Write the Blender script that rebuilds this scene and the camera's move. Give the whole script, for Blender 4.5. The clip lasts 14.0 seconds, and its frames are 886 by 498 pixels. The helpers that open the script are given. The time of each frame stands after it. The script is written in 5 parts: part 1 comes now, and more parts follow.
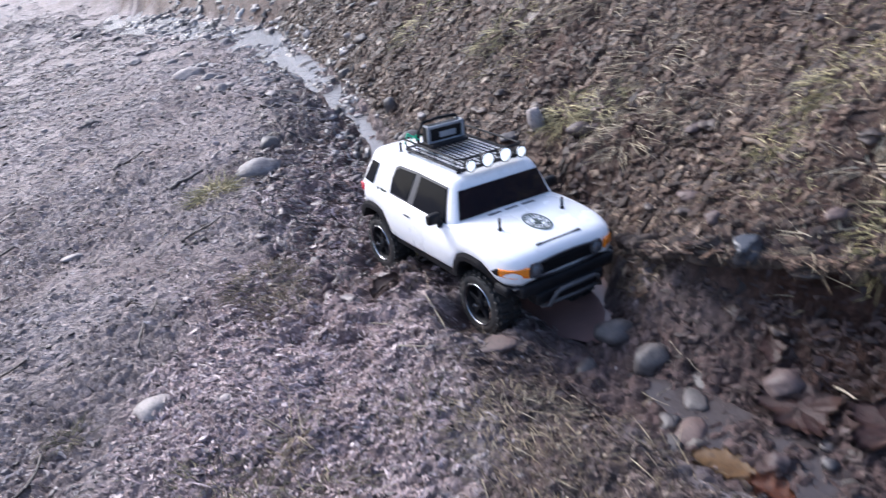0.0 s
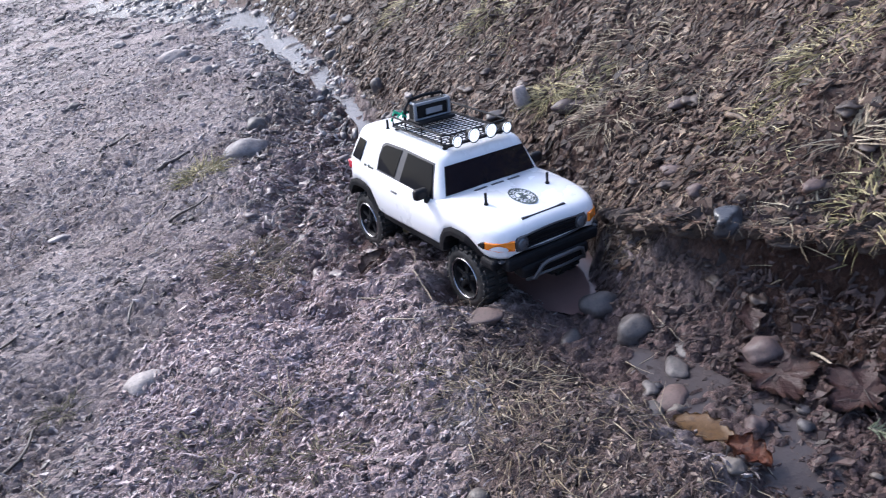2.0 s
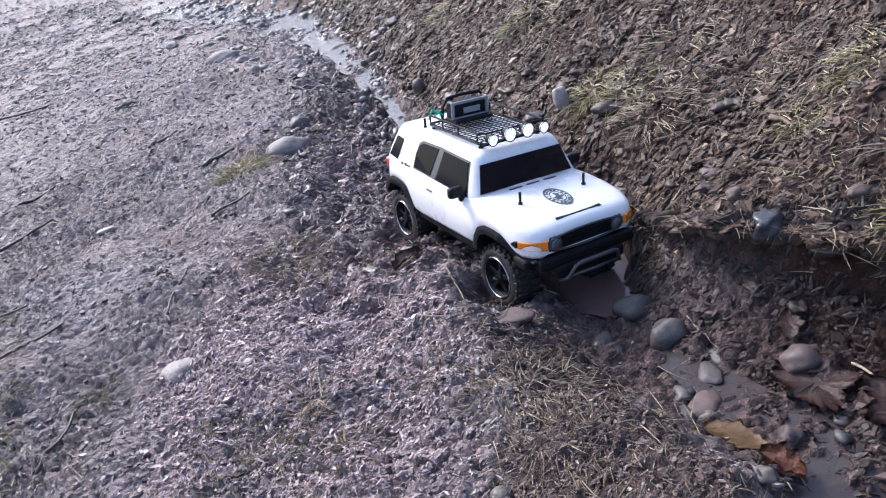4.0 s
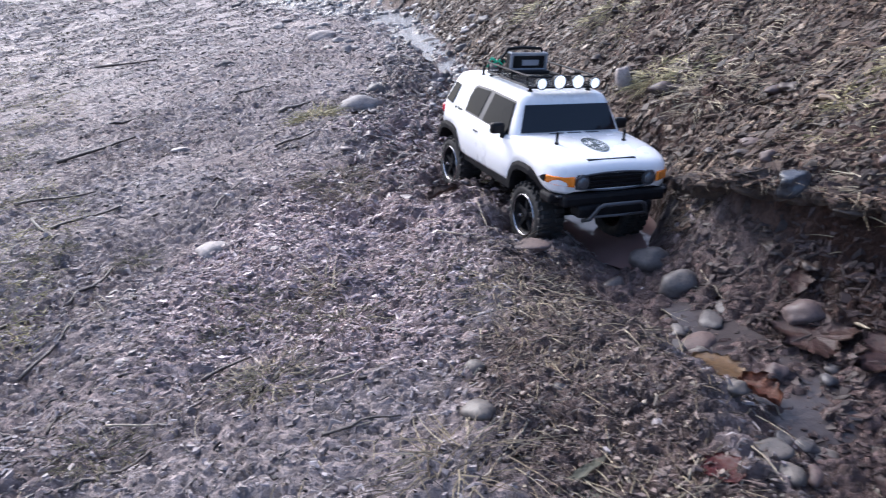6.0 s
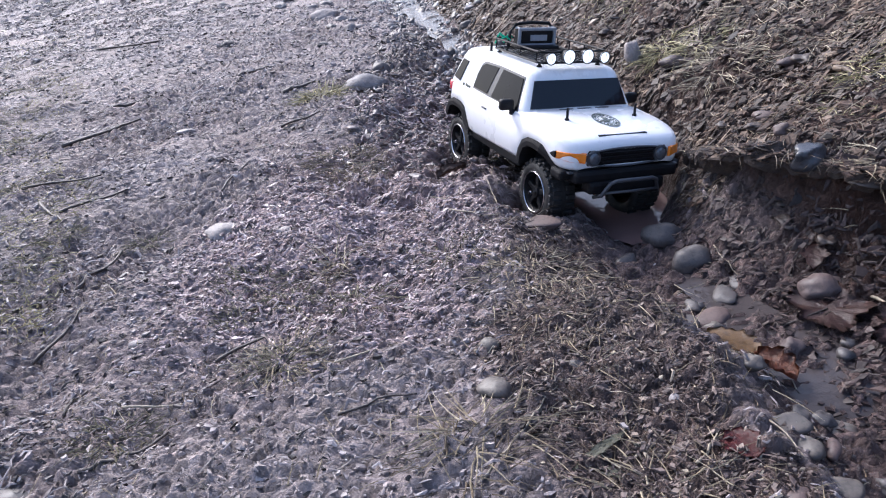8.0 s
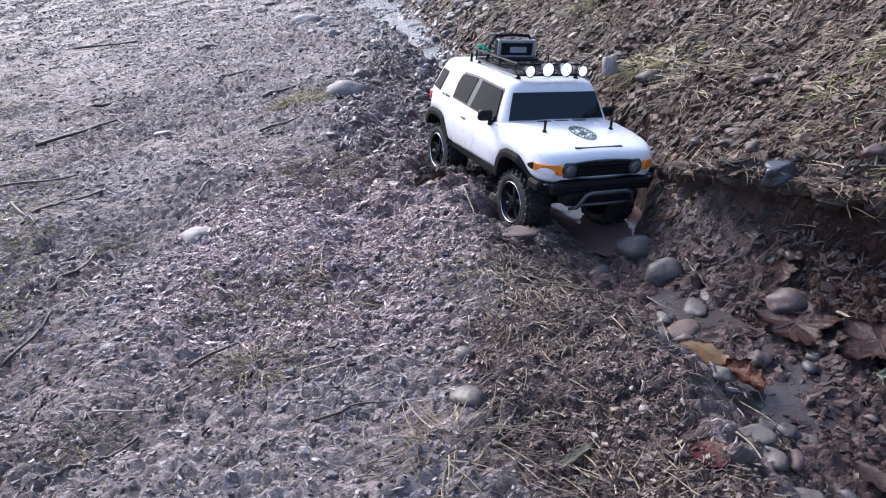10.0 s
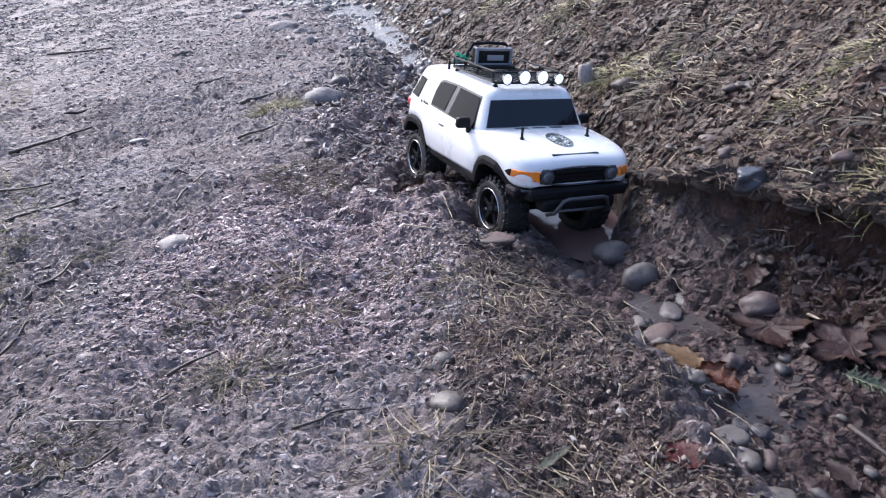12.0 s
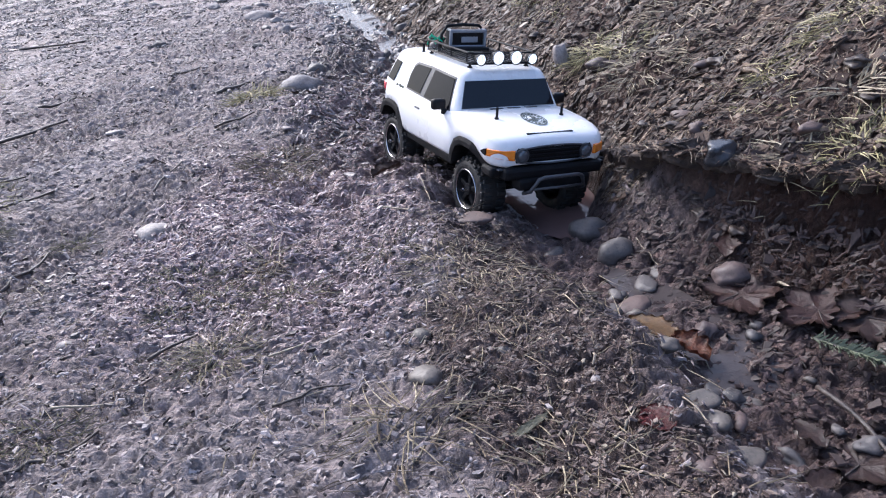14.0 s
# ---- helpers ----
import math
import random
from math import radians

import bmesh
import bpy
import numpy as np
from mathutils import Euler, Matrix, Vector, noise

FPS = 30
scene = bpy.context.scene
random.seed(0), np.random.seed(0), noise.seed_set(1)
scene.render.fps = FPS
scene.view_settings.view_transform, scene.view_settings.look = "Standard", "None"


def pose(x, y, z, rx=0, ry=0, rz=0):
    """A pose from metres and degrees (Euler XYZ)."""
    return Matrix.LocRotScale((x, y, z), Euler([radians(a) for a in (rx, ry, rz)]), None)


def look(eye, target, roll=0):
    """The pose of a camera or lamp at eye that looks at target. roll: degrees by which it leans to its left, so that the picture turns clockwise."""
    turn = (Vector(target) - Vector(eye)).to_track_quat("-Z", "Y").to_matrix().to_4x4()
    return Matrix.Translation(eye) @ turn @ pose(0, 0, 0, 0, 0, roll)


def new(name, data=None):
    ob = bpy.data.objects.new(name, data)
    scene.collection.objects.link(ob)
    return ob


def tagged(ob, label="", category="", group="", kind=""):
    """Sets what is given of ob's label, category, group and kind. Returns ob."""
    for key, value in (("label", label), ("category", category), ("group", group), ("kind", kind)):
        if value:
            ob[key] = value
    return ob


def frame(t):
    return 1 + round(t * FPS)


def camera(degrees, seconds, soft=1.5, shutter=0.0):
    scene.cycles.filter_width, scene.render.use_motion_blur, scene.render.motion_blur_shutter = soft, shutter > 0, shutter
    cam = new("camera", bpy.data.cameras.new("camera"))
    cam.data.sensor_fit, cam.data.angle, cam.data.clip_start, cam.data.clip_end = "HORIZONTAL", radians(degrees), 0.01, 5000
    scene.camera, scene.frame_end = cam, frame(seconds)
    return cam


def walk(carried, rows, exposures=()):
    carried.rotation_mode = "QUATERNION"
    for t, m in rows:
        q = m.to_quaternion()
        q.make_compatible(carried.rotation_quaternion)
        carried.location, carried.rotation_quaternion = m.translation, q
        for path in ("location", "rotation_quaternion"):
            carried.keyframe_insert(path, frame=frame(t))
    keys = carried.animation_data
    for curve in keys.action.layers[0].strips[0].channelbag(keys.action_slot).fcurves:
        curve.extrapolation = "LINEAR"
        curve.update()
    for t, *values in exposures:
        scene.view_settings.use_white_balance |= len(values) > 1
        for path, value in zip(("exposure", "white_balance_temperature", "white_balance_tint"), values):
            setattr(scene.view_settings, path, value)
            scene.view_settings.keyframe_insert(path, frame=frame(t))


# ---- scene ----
cam = camera(64.4, 14.0, soft=1.12, shutter=0.8)
PATH = [
    (0, (0.088, 0.343, 0.546), (0.223, 2.078, -0.44), -16.7),
    (0.1, (0.087, 0.332, 0.543), (0.237, 2.065, -0.444), -16.7),
    (0.5, (0.092, 0.319, 0.536), (0.226, 2.057, -0.445), -17.2),
    (1, (0.099, 0.315, 0.54), (0.179, 2.057, -0.439), -18.9),
    (1.5, (0.086, 0.317, 0.538), (0.268, 2.03, -0.477), -16.7),
    (2, (0.084, 0.325, 0.538), (0.237, 2.035, -0.488), -16.7),
    (2.2, (0.088, 0.327, 0.54), (0.214, 2.039, -0.486), -17.2),
    (4.3, (0.095, 0.313, 0.521), (0.114, 2.057, -0.457), -16.2),
    (4.5, (0.113, 0.284, 0.483), (0.059, 2.016, -0.515), -14.0),
    (4.6, (0.125, 0.266, 0.474), (-0.01, 2.015, -0.478), -14.6),
    (4.8, (0.105, 0.254, 0.436), (-0.125, 2.081, -0.344), -12.6),
    (4.9, (0.099, 0.245, 0.427), (-0.084, 2.073, -0.362), -10.5),
    (5, (0.105, 0.224, 0.416), (-0.054, 2.036, -0.417), -10.3),
    (5.1, (0.114, 0.206, 0.415), (-0.043, 2.016, -0.422), -11.1),
    (5.2, (0.101, 0.195, 0.416), (0.038, 2.025, -0.388), -9.1),
    (5.5, (0.126, 0.195, 0.407), (0.114, 2.001, -0.453), -7.8),
    (6, (0.115, 0.211, 0.393), (-0.006, 2.017, -0.457), -9.4),
    (6.5, (0.111, 0.214, 0.392), (-0.036, 2.023, -0.447), -9.5),
    (7, (0.109, 0.212, 0.391), (-0.031, 1.998, -0.497), -10.6),
    (7.5, (0.106, 0.213, 0.392), (-0.022, 1.991, -0.515), -10.3),
    (8, (0.106, 0.214, 0.391), (-0.035, 1.995, -0.508), -10.4),
    (8.2, (0.106, 0.213, 0.392), (-0.017, 1.994, -0.508), -10.1),
    (10.3, (0.108, 0.21, 0.396), (0.032, 2.002, -0.488), -8.3),
    (10.5, (0.107, 0.212, 0.397), (0.009, 2.007, -0.481), -8.2),
    (11, (0.106, 0.214, 0.395), (0.001, 2.008, -0.481), -8.4),
    (11.5, (0.109, 0.211, 0.396), (0.006, 2.011, -0.469), -8.7),
    (12, (0.108, 0.205, 0.398), (0.094, 1.999, -0.485), -7.9),
    (12.5, (0.11, 0.198, 0.394), (0.109, 1.984, -0.506), -8.4),
    (13, (0.115, 0.194, 0.392), (0.129, 1.976, -0.516), -8.6),
    (13.5, (0.115, 0.191, 0.39), (0.147, 1.971, -0.522), -8.9),
    (14, (0.116, 0.192, 0.389), (0.138, 1.97, -0.525), -8.9),
]
# the hillside is built in its own axes and then leaned as it lies
LEAN = 8.0
TILT = pose(0, 0, 0, 0, -LEAN, 0)
walk(cam, [(t, TILT @ look(eye, target, roll)) for t, eye, target, roll in PATH], [(0, 1.16, 5650, 13), (14, 1.16, 5650, 13)])

# ---- light: a bright overcast sky ----
world = bpy.data.worlds.new("overcast_sky")
scene.world = world
world.use_nodes = True
wn = world.node_tree
sky = wn.nodes.new("ShaderNodeTexSky")
sky.sky_type = "NISHITA"
sky.sun_disc = False
sky.sun_elevation = radians(40.5)
sky.sun_rotation = radians(-38)
sky.air_density, sky.dust_density, sky.ozone_density = 1.0, 4.0, 1.0
wn.links.new(sky.outputs[0], wn.nodes["Background"].inputs[0])
wn.nodes["Background"].inputs[1].default_value = 0.145
sun = new("sun", bpy.data.lights.new("sun", "SUN"))
sun.data.energy, sun.data.angle, sun.data.color = 1.5, radians(20), (1.0, 0.96, 0.9)
sun.matrix_world = look((-3.6, 4.6, 5.0), (0, 0, 0))


# ---- materials ----
def nodes_of(name):
    m = bpy.data.materials.new(name)
    m.use_nodes = True
    nt = m.node_tree
    return m, nt, nt.nodes["Principled BSDF"]


def noise_node(nt, scale, detail=4.0, rough=0.6, kind="ShaderNodeTexNoise"):
    tc = nt.nodes.new("ShaderNodeTexCoord")
    n = nt.nodes.new(kind)
    n.inputs["Scale"].default_value = scale
    if kind == "ShaderNodeTexNoise":
        n.inputs["Detail"].default_value, n.inputs["Roughness"].default_value = detail, rough
    nt.links.new(tc.outputs["Object"], n.inputs["Vector"])
    return n


def ramp(nt, src, stops):
    r = nt.nodes.new("ShaderNodeValToRGB")
    el = r.color_ramp.elements
    while len(el) < len(stops):
        el.new(0.5)
    for e, (p, c) in zip(el, stops):
        e.position, e.color = p, (*c, 1)
    nt.links.new(src, r.inputs[0])
    return r


def mix(nt, fac, a, b, blend="MIX"):
    m = nt.nodes.new("ShaderNodeMix")
    m.data_type, m.blend_type = "RGBA", blend
    if isinstance(fac, float):
        m.inputs[0].default_value = fac
    else:
        nt.links.new(fac, m.inputs[0])
    for sock, v in ((m.inputs[6], a), (m.inputs[7], b)):
        if isinstance(v, tuple):
            sock.default_value = (*v, 1)
        else:
            nt.links.new(v, sock)
    return m.outputs[2]


def bump(nt, bsdf, height, strength, dist):
    b = nt.nodes.new("ShaderNodeBump")
    b.inputs["Strength"].default_value, b.inputs["Distance"].default_value = strength, dist
    nt.links.new(height, b.inputs["Height"])
    nt.links.new(b.outputs[0], bsdf.inputs["Normal"])


def spread(nt, src, lo, hi):
    m = nt.nodes.new("ShaderNodeMapRange")
    m.inputs[1].default_value, m.inputs[2].default_value = 0.3, 0.7
    m.inputs[3].default_value, m.inputs[4].default_value = lo, hi
    nt.links.new(src, m.inputs[0])
    return m.outputs[0]


def plain(name, col, rough=0.5, metal=0.0, var=0.15, scale=40.0, bumpy=0.0, dirt=None, coat=0.0):
    """A surface with slight unevenness of colour and gloss, and dirt where wanted."""
    m, nt, b = nodes_of(name)
    n = noise_node(nt, scale)
    lo, hi = tuple(c * (1 - var) for c in col), tuple(min(1, c * (1 + var)) for c in col)
    out = ramp(nt, n.outputs[0], [(0.3, lo), (0.7, hi)]).outputs[0]
    if dirt:
        d = noise_node(nt, 60.0, 6.0, 0.7)
        f = ramp(nt, d.outputs[0], [(0.5, (0, 0, 0)), (0.68, (dirt[3],) * 3)])
        out = mix(nt, f.outputs[0], out, dirt[:3])
    nt.links.new(out, b.inputs["Base Color"])
    b.inputs["Metallic"].default_value = metal
    b.inputs["Coat Weight"].default_value = coat
    nt.links.new(spread(nt, n.outputs[0], rough * 0.8, min(1, rough * 1.2)), b.inputs["Roughness"])
    if bumpy:
        bump(nt, b, noise_node(nt, scale * 3).outputs[0], bumpy, 0.002)
    return m


def island(name, stops, rough=(0.3, 0.6), fine=300.0, spec=0.5):
    """Litter: each piece has its own tone."""
    m, nt, b = nodes_of(name)
    g = nt.nodes.new("ShaderNodeNewGeometry")
    base = ramp(nt, g.outputs["Random Per Island"], stops)
    n = noise_node(nt, fine)
    tone = ramp(nt, n.outputs[0], [(0.3, (0.6, 0.6, 0.6)), (0.7, (1.25, 1.25, 1.25))])
    nt.links.new(mix(nt, 1.0, base.outputs[0], tone.outputs[0], "MULTIPLY"), b.inputs["Base Color"])
    nt.links.new(spread(nt, noise_node(nt, 9.0).outputs[0], *rough), b.inputs["Roughness"])
    b.inputs["Specular IOR Level"].default_value = spec
    bump(nt, b, n.outputs[0], 0.4, 0.002)
    return m


def ground_material():
    m, nt, b = nodes_of("wet_mud")
    soil = nt.nodes.new("ShaderNodeAttribute")
    soil.attribute_name = "soil"
    wet = nt.nodes.new("ShaderNodeAttribute")
    wet.attribute_name = "wet"
    big, mid, fine = noise_node(nt, 3.5), noise_node(nt, 28.0, 6.0, 0.7), noise_node(nt, 160.0, 6.0, 0.75)
    mud = ramp(nt, mid.outputs[0], [(0.3, (0.165, 0.136, 0.132)), (0.5, (0.275, 0.231, 0.224)), (0.72, (0.39, 0.334, 0.325))])
    clay = ramp(nt, fine.outputs[0], [(0.3, (0.12, 0.088, 0.083)), (0.7, (0.26, 0.2, 0.19))])
    patch = ramp(nt, big.outputs[0], [(0.45, (0, 0, 0)), (0.6, (0.7, 0.7, 0.7))])
    left = mix(nt, patch.outputs[0], mud.outputs[0], clay.outputs[0])
    humus = ramp(nt, mid.outputs[0], [(0.3, (0.03, 0.0172, 0.013)), (0.55, (0.08, 0.047, 0.036)), (0.75, (0.145, 0.091, 0.068))])
    rosy = nt.nodes.new("ShaderNodeAttribute")
    rosy.attribute_name = "clay"
    # pink clay tones, raised so that the colour holds some of the wet glare
    pinkish = ramp(nt, mid.outputs[0], [(0.3, (0.16, 0.12, 0.115)), (0.5, (0.31, 0.23, 0.224)), (0.72, (0.46, 0.355, 0.346))])
    left = mix(nt, rosy.outputs["Fac"], left, pinkish.outputs[0])
    col = mix(nt, soil.outputs["Fac"], left, humus.outputs[0])
    nt.links.new(mix(nt, wet.outputs["Fac"], col, mix(nt, 1.0, col, (0.49, 0.42, 0.405), "MULTIPLY")), b.inputs["Base Color"])
    r = nt.nodes.new("ShaderNodeMath")
    r.operation = "MULTIPLY_ADD"
    nt.links.new(wet.outputs["Fac"], r.inputs[0])
    r.inputs[1].default_value = -0.22
    nt.links.new(spread(nt, fine.outputs[0], 0.42, 0.82), r.inputs[2])
    nt.links.new(r.outputs[0], b.inputs["Roughness"])
    b.inputs["Specular IOR Level"].default_value = 0.24
    mixed = nt.nodes.new("ShaderNodeMath")
    mixed.operation = "ADD"
    nt.links.new(mid.outputs[0], mixed.inputs[0])
    nt.links.new(fine.outputs[0], mixed.inputs[1])
    grit = noise_node(nt, 420.0, 3.0, 0.6)
    rough_top = nt.nodes.new("ShaderNodeMath")
    rough_top.operation = "MULTIPLY_ADD"
    nt.links.new(grit.outputs[0], rough_top.inputs[0])
    rough_top.inputs[1].default_value = 0.45
    nt.links.new(mixed.outputs[0], rough_top.inputs[2])
    # crumbled crust: small plates drawn out along the slope, each of its own tone
    tc = nt.nodes.new("ShaderNodeTexCoord")
    warp = nt.nodes.new("ShaderNodeVectorMath")
    warp.operation = "MULTIPLY_ADD"
    bend = noise_node(nt, 60.0, 2.0)
    nt.links.new(bend.outputs["Color"], warp.inputs[0])
    warp.inputs[1].default_value = (0.012, 0.012, 0.0)
    nt.links.new(tc.outputs["Object"], warp.inputs[2])
    squash = nt.nodes.new("ShaderNodeMapping")
    squash.inputs["Rotation"].default_value = (0, 0, -0.3)
    squash.inputs["Scale"].default_value = (75.0, 165.0, 60.0)
    nt.links.new(warp.outputs[0], squash.inputs[0])
    cells = nt.nodes.new("ShaderNodeTexVoronoi")
    cells.inputs["Scale"].default_value = 1.0
    nt.links.new(squash.outputs[0], cells.inputs["Vector"])
    crust = nt.nodes.new("ShaderNodeMath")
    crust.operation = "MULTIPLY_ADD"
    nt.links.new(cells.outputs["Distance"], crust.inputs[0])
    crust.inputs[1].default_value = -1.0
    nt.links.new(rough_top.outputs[0], crust.inputs[2])
    bump(nt, b, crust.outputs[0], 1.0, 0.0055)
    tone = ramp(nt, cells.outputs["Color"], [(0.15, (0.62, 0.62, 0.62)), (0.5, (1.05, 1.05, 1.05)), (0.85, (1.45, 1.45, 1.45))])
    nt.links.new(mix(nt, 0.8, b.inputs["Base Color"].links[0].from_socket, tone.outputs[0], "MULTIPLY"), b.inputs["Base Color"])
    return m


def water_material(name, col, alpha_rough, ripple=0.12):
    m, nt, b = nodes_of(name)
    n = noise_node(nt, 14.0)
    nt.links.new(ramp(nt, n.outputs[0], [(0.3, tuple(c * 0.8 for c in col)), (0.7, col)]).outputs[0], b.inputs["Base Color"])
    b.inputs["Roughness"].default_value = alpha_rough
    b.inputs["IOR"].default_value = 1.33
    bump(nt, b, noise_node(nt, 55.0, 3.0).outputs[0], ripple, 0.004)
    return m


def stone_material(name, a, c, rough=0.45):
    m, nt, b = nodes_of(name)
    n, f = noise_node(nt, 45.0, 6.0, 0.65), noise_node(nt, 260.0, 4.0)
    o = nt.nodes.new("ShaderNodeObjectInfo")
    base = ramp(nt, n.outputs[0], [(0.3, a), (0.7, c)])
    tone = ramp(nt, o.outputs["Random"], [(0.0, (0.75, 0.75, 0.78)), (1.0, (1.2, 1.15, 1.1))])
    speck = ramp(nt, f.outputs[0], [(0.32, (0.6, 0.6, 0.6)), (0.5, (1, 1, 1))])
    col = mix(nt, 1.0, mix(nt, 1.0, base.outputs[0], tone.outputs[0], "MULTIPLY"), speck.outputs[0], "MULTIPLY")
    smear = ramp(nt, noise_node(nt, 30.0, 8.0, 0.75).outputs[0], [(0.5, (0, 0, 0)), (0.66, (0.7, 0.7, 0.7))])
    nt.links.new(mix(nt, smear.outputs[0], col, (0.07, 0.054, 0.05)), b.inputs["Base Color"])
    nt.links.new(spread(nt, n.outputs[0], rough * 0.7, rough * 1.4), b.inputs["Roughness"])
    bump(nt, b, f.outputs[0], 0.3, 0.0015)
    return m


MUD = ground_material()
POOL = water_material("muddy_water", (0.23, 0.145, 0.13), 0.06)
STREAM = water_material("stream_water", (0.15, 0.14, 0.138), 0.12, 1.0)
SEEP = water_material("milky_seep", (0.062, 0.052, 0.051), 0.1, 0.6)
CHIP = island("grey_wet_litter", [(0, (0.014, 0.011, 0.0105)), (0.19, (0.05, 0.04, 0.038)), (0.3, (0.21, 0.177, 0.169)), (0.75, (0.295, 0.25, 0.241)), (0.95, (0.36, 0.311, 0.3)), (1, (0.42, 0.373, 0.358))], (0.4, 0.66), spec=0.42)
CLAYCHIP = island("pinkish_clay_flakes", [(0, (0.04, 0.029, 0.028)), (0.14, (0.12, 0.09, 0.086)), (0.3, (0.27, 0.2, 0.195)), (0.75, (0.38, 0.287, 0.28)), (1, (0.5, 0.405, 0.395))], (0.3, 0.52), spec=0.5)
BARK = island("brown_litter", [(0, (0.015, 0.0085, 0.0062)), (0.4, (0.05, 0.0285, 0.0195)), (0.8, (0.1, 0.061, 0.041)), (0.95, (0.175, 0.118, 0.08)), (1, (0.33, 0.25, 0.175))], (0.42, 0.75), spec=0.35)
DARKBARK = island("dark_wet_litter", [(0, (0.015, 0.009, 0.008)), (0.5, (0.04, 0.0245, 0.022)), (0.95, (0.072, 0.047, 0.042)), (1, (0.13, 0.095, 0.08))], (0.4, 0.65), spec=0.3)
STRAW = island("dead_grass", [(0, (0.06, 0.042, 0.026)), (0.6, (0.14, 0.1, 0.06)), (0.92, (0.22, 0.165, 0.1)), (1, (0.38, 0.31, 0.2))], (0.45, 0.7))
GREEN = island("yellow_green_grass", [(0, (0.09, 0.075, 0.03)), (0.5, (0.24, 0.2, 0.082)), (0.9, (0.4, 0.335, 0.15)), (1, (0.52, 0.45, 0.26))], (0.45, 0.7))
TWIG = plain("wet_twig", (0.05, 0.037, 0.032), 0.45, var=0.5, scale=150, bumpy=0.6)
PALETWIG = plain("bleached_twig", (0.3, 0.25, 0.18), 0.55, var=0.3, scale=150, bumpy=0.4)
PALE = stone_material("pale_stone", (0.22, 0.19, 0.18), (0.36, 0.325, 0.305), 0.6)
GREY = stone_material("grey_wet_stone", (0.06, 0.054, 0.052), (0.118, 0.105, 0.101), 0.55)
DULL = stone_material("dull_brown_stone", (0.075, 0.065, 0.056), (0.15, 0.13, 0.112), 0.55)
PINK = stone_material("reddish_stone", (0.066, 0.045, 0.041), (0.125, 0.088, 0.081), 0.62)
SLATE = stone_material("dark_slate", (0.04, 0.042, 0.045), (0.085, 0.085, 0.09), 0.3)
LEAFRED = plain("red_leaf", (0.1, 0.02, 0.019), 0.45, var=0.5, scale=70, bumpy=0.6, dirt=(0.07, 0.05, 0.045, 0.8))
LEAFORANGE = plain("orange_leaf", (0.2, 0.115, 0.05), 0.4, var=0.6, scale=60, bumpy=0.6, dirt=(0.07, 0.05, 0.04, 0.95))
LEAFBROWN = plain("brown_leaf", (0.06, 0.036, 0.031), 0.45, var=0.5, scale=60, bumpy=0.6, dirt=(0.035, 0.025, 0.021, 0.9))
LEAFGREEN = plain("green_leaf", (0.17, 0.165, 0.12), 0.45, var=0.4, scale=60, bumpy=0.4, dirt=(0.09, 0.07, 0.06, 0.9))
SOD = plain("earth_edge", (0.062, 0.043, 0.034), 0.75, var=0.55, scale=110, bumpy=1.0, dirt=(0.13, 0.1, 0.065, 0.6))
FIR = plain("fir_needles", (0.1, 0.115, 0.07), 0.5, var=0.4, scale=90)
PAINT = plain("white_paint", (0.83, 0.82, 0.81), 0.28, var=0.02, scale=12, dirt=(0.35, 0.3, 0.27, 0.05), coat=0.3)
BLACK = plain("black_plastic", (0.009, 0.009, 0.0105), 0.5, var=0.3, dirt=(0.05, 0.038, 0.033, 0.12))
BLACK.node_tree.nodes["Principled BSDF"].inputs["Specular IOR Level"].default_value = 0.18
RUBBER = plain("muddy_rubber", (0.014, 0.0135, 0.0135), 0.65, var=0.3, bumpy=0.4, dirt=(0.075, 0.056, 0.048, 0.5))
GLASS = plain("tinted_window", (0.006, 0.007, 0.012), 0.05, var=0.1, scale=8)
GLASS.node_tree.nodes["Principled BSDF"].inputs["IOR"].default_value = 1.37
bump(GLASS.node_tree, GLASS.node_tree.nodes["Principled BSDF"], noise_node(GLASS.node_tree, 16.0, 1.5).outputs[0], 0.25, 0.004)
SIDEGLASS = plain("tinted_side_window", (0.006, 0.007, 0.01), 0.06, var=0.1, scale=8)
SIDEGLASS.node_tree.nodes["Principled BSDF"].inputs["IOR"].default_value = 1.14
TRIM = plain("grey_trim", (0.06, 0.06, 0.065), 0.35)
CHROME = plain("chrome", (0.45, 0.45, 0.47), 0.22, metal=1.0, var=0.05)
AMBER = plain("amber_plastic", (0.85, 0.24, 0.02), 0.15, var=0.12, scale=120, coat=0.5)
REDLENS = plain("red_plastic", (0.55, 0.03, 0.05), 0.15, coat=0.5)
LENS = plain("clear_lamp_lens", (0.9, 0.91, 0.93), 0.25, var=0.06, scale=300, coat=0.5)
LENS.node_tree.nodes["Principled BSDF"].inputs["Emission Color"].default_value = (0.85, 0.92, 1.0, 1)
LENS.node_tree.nodes["Principled BSDF"].inputs["Emission Strength"].default_value = 0.5
SMOKE = plain("smoked_headlight", (0.09, 0.095, 0.105), 0.15, var=0.3, scale=200, coat=0.5)
BADGE = plain("badge_grey_green", (0.075, 0.09, 0.07), 0.4, var=0.6, scale=120)
RIBBON = plain("green_ribbon", (0.0, 0.38, 0.2), 0.5)
CASE = plain("grey_case", (0.26, 0.27, 0.29), 0.4)


# ---- helpers of the place ----
def link(name, bm, material, smooth=False):
    me = bpy.data.meshes.new(name)
    bm.to_mesh(me)
    bm.free()
    me.materials.append(material)
    if smooth:
        me.polygons.foreach_set("use_smooth", [True] * len(me.polygons))
    return new(name, me)


def part(name, bm, material, parent, label="", smooth=False):
    ob = link(name, bm, material, smooth)
    ob.parent = parent
    return tagged(ob, label)


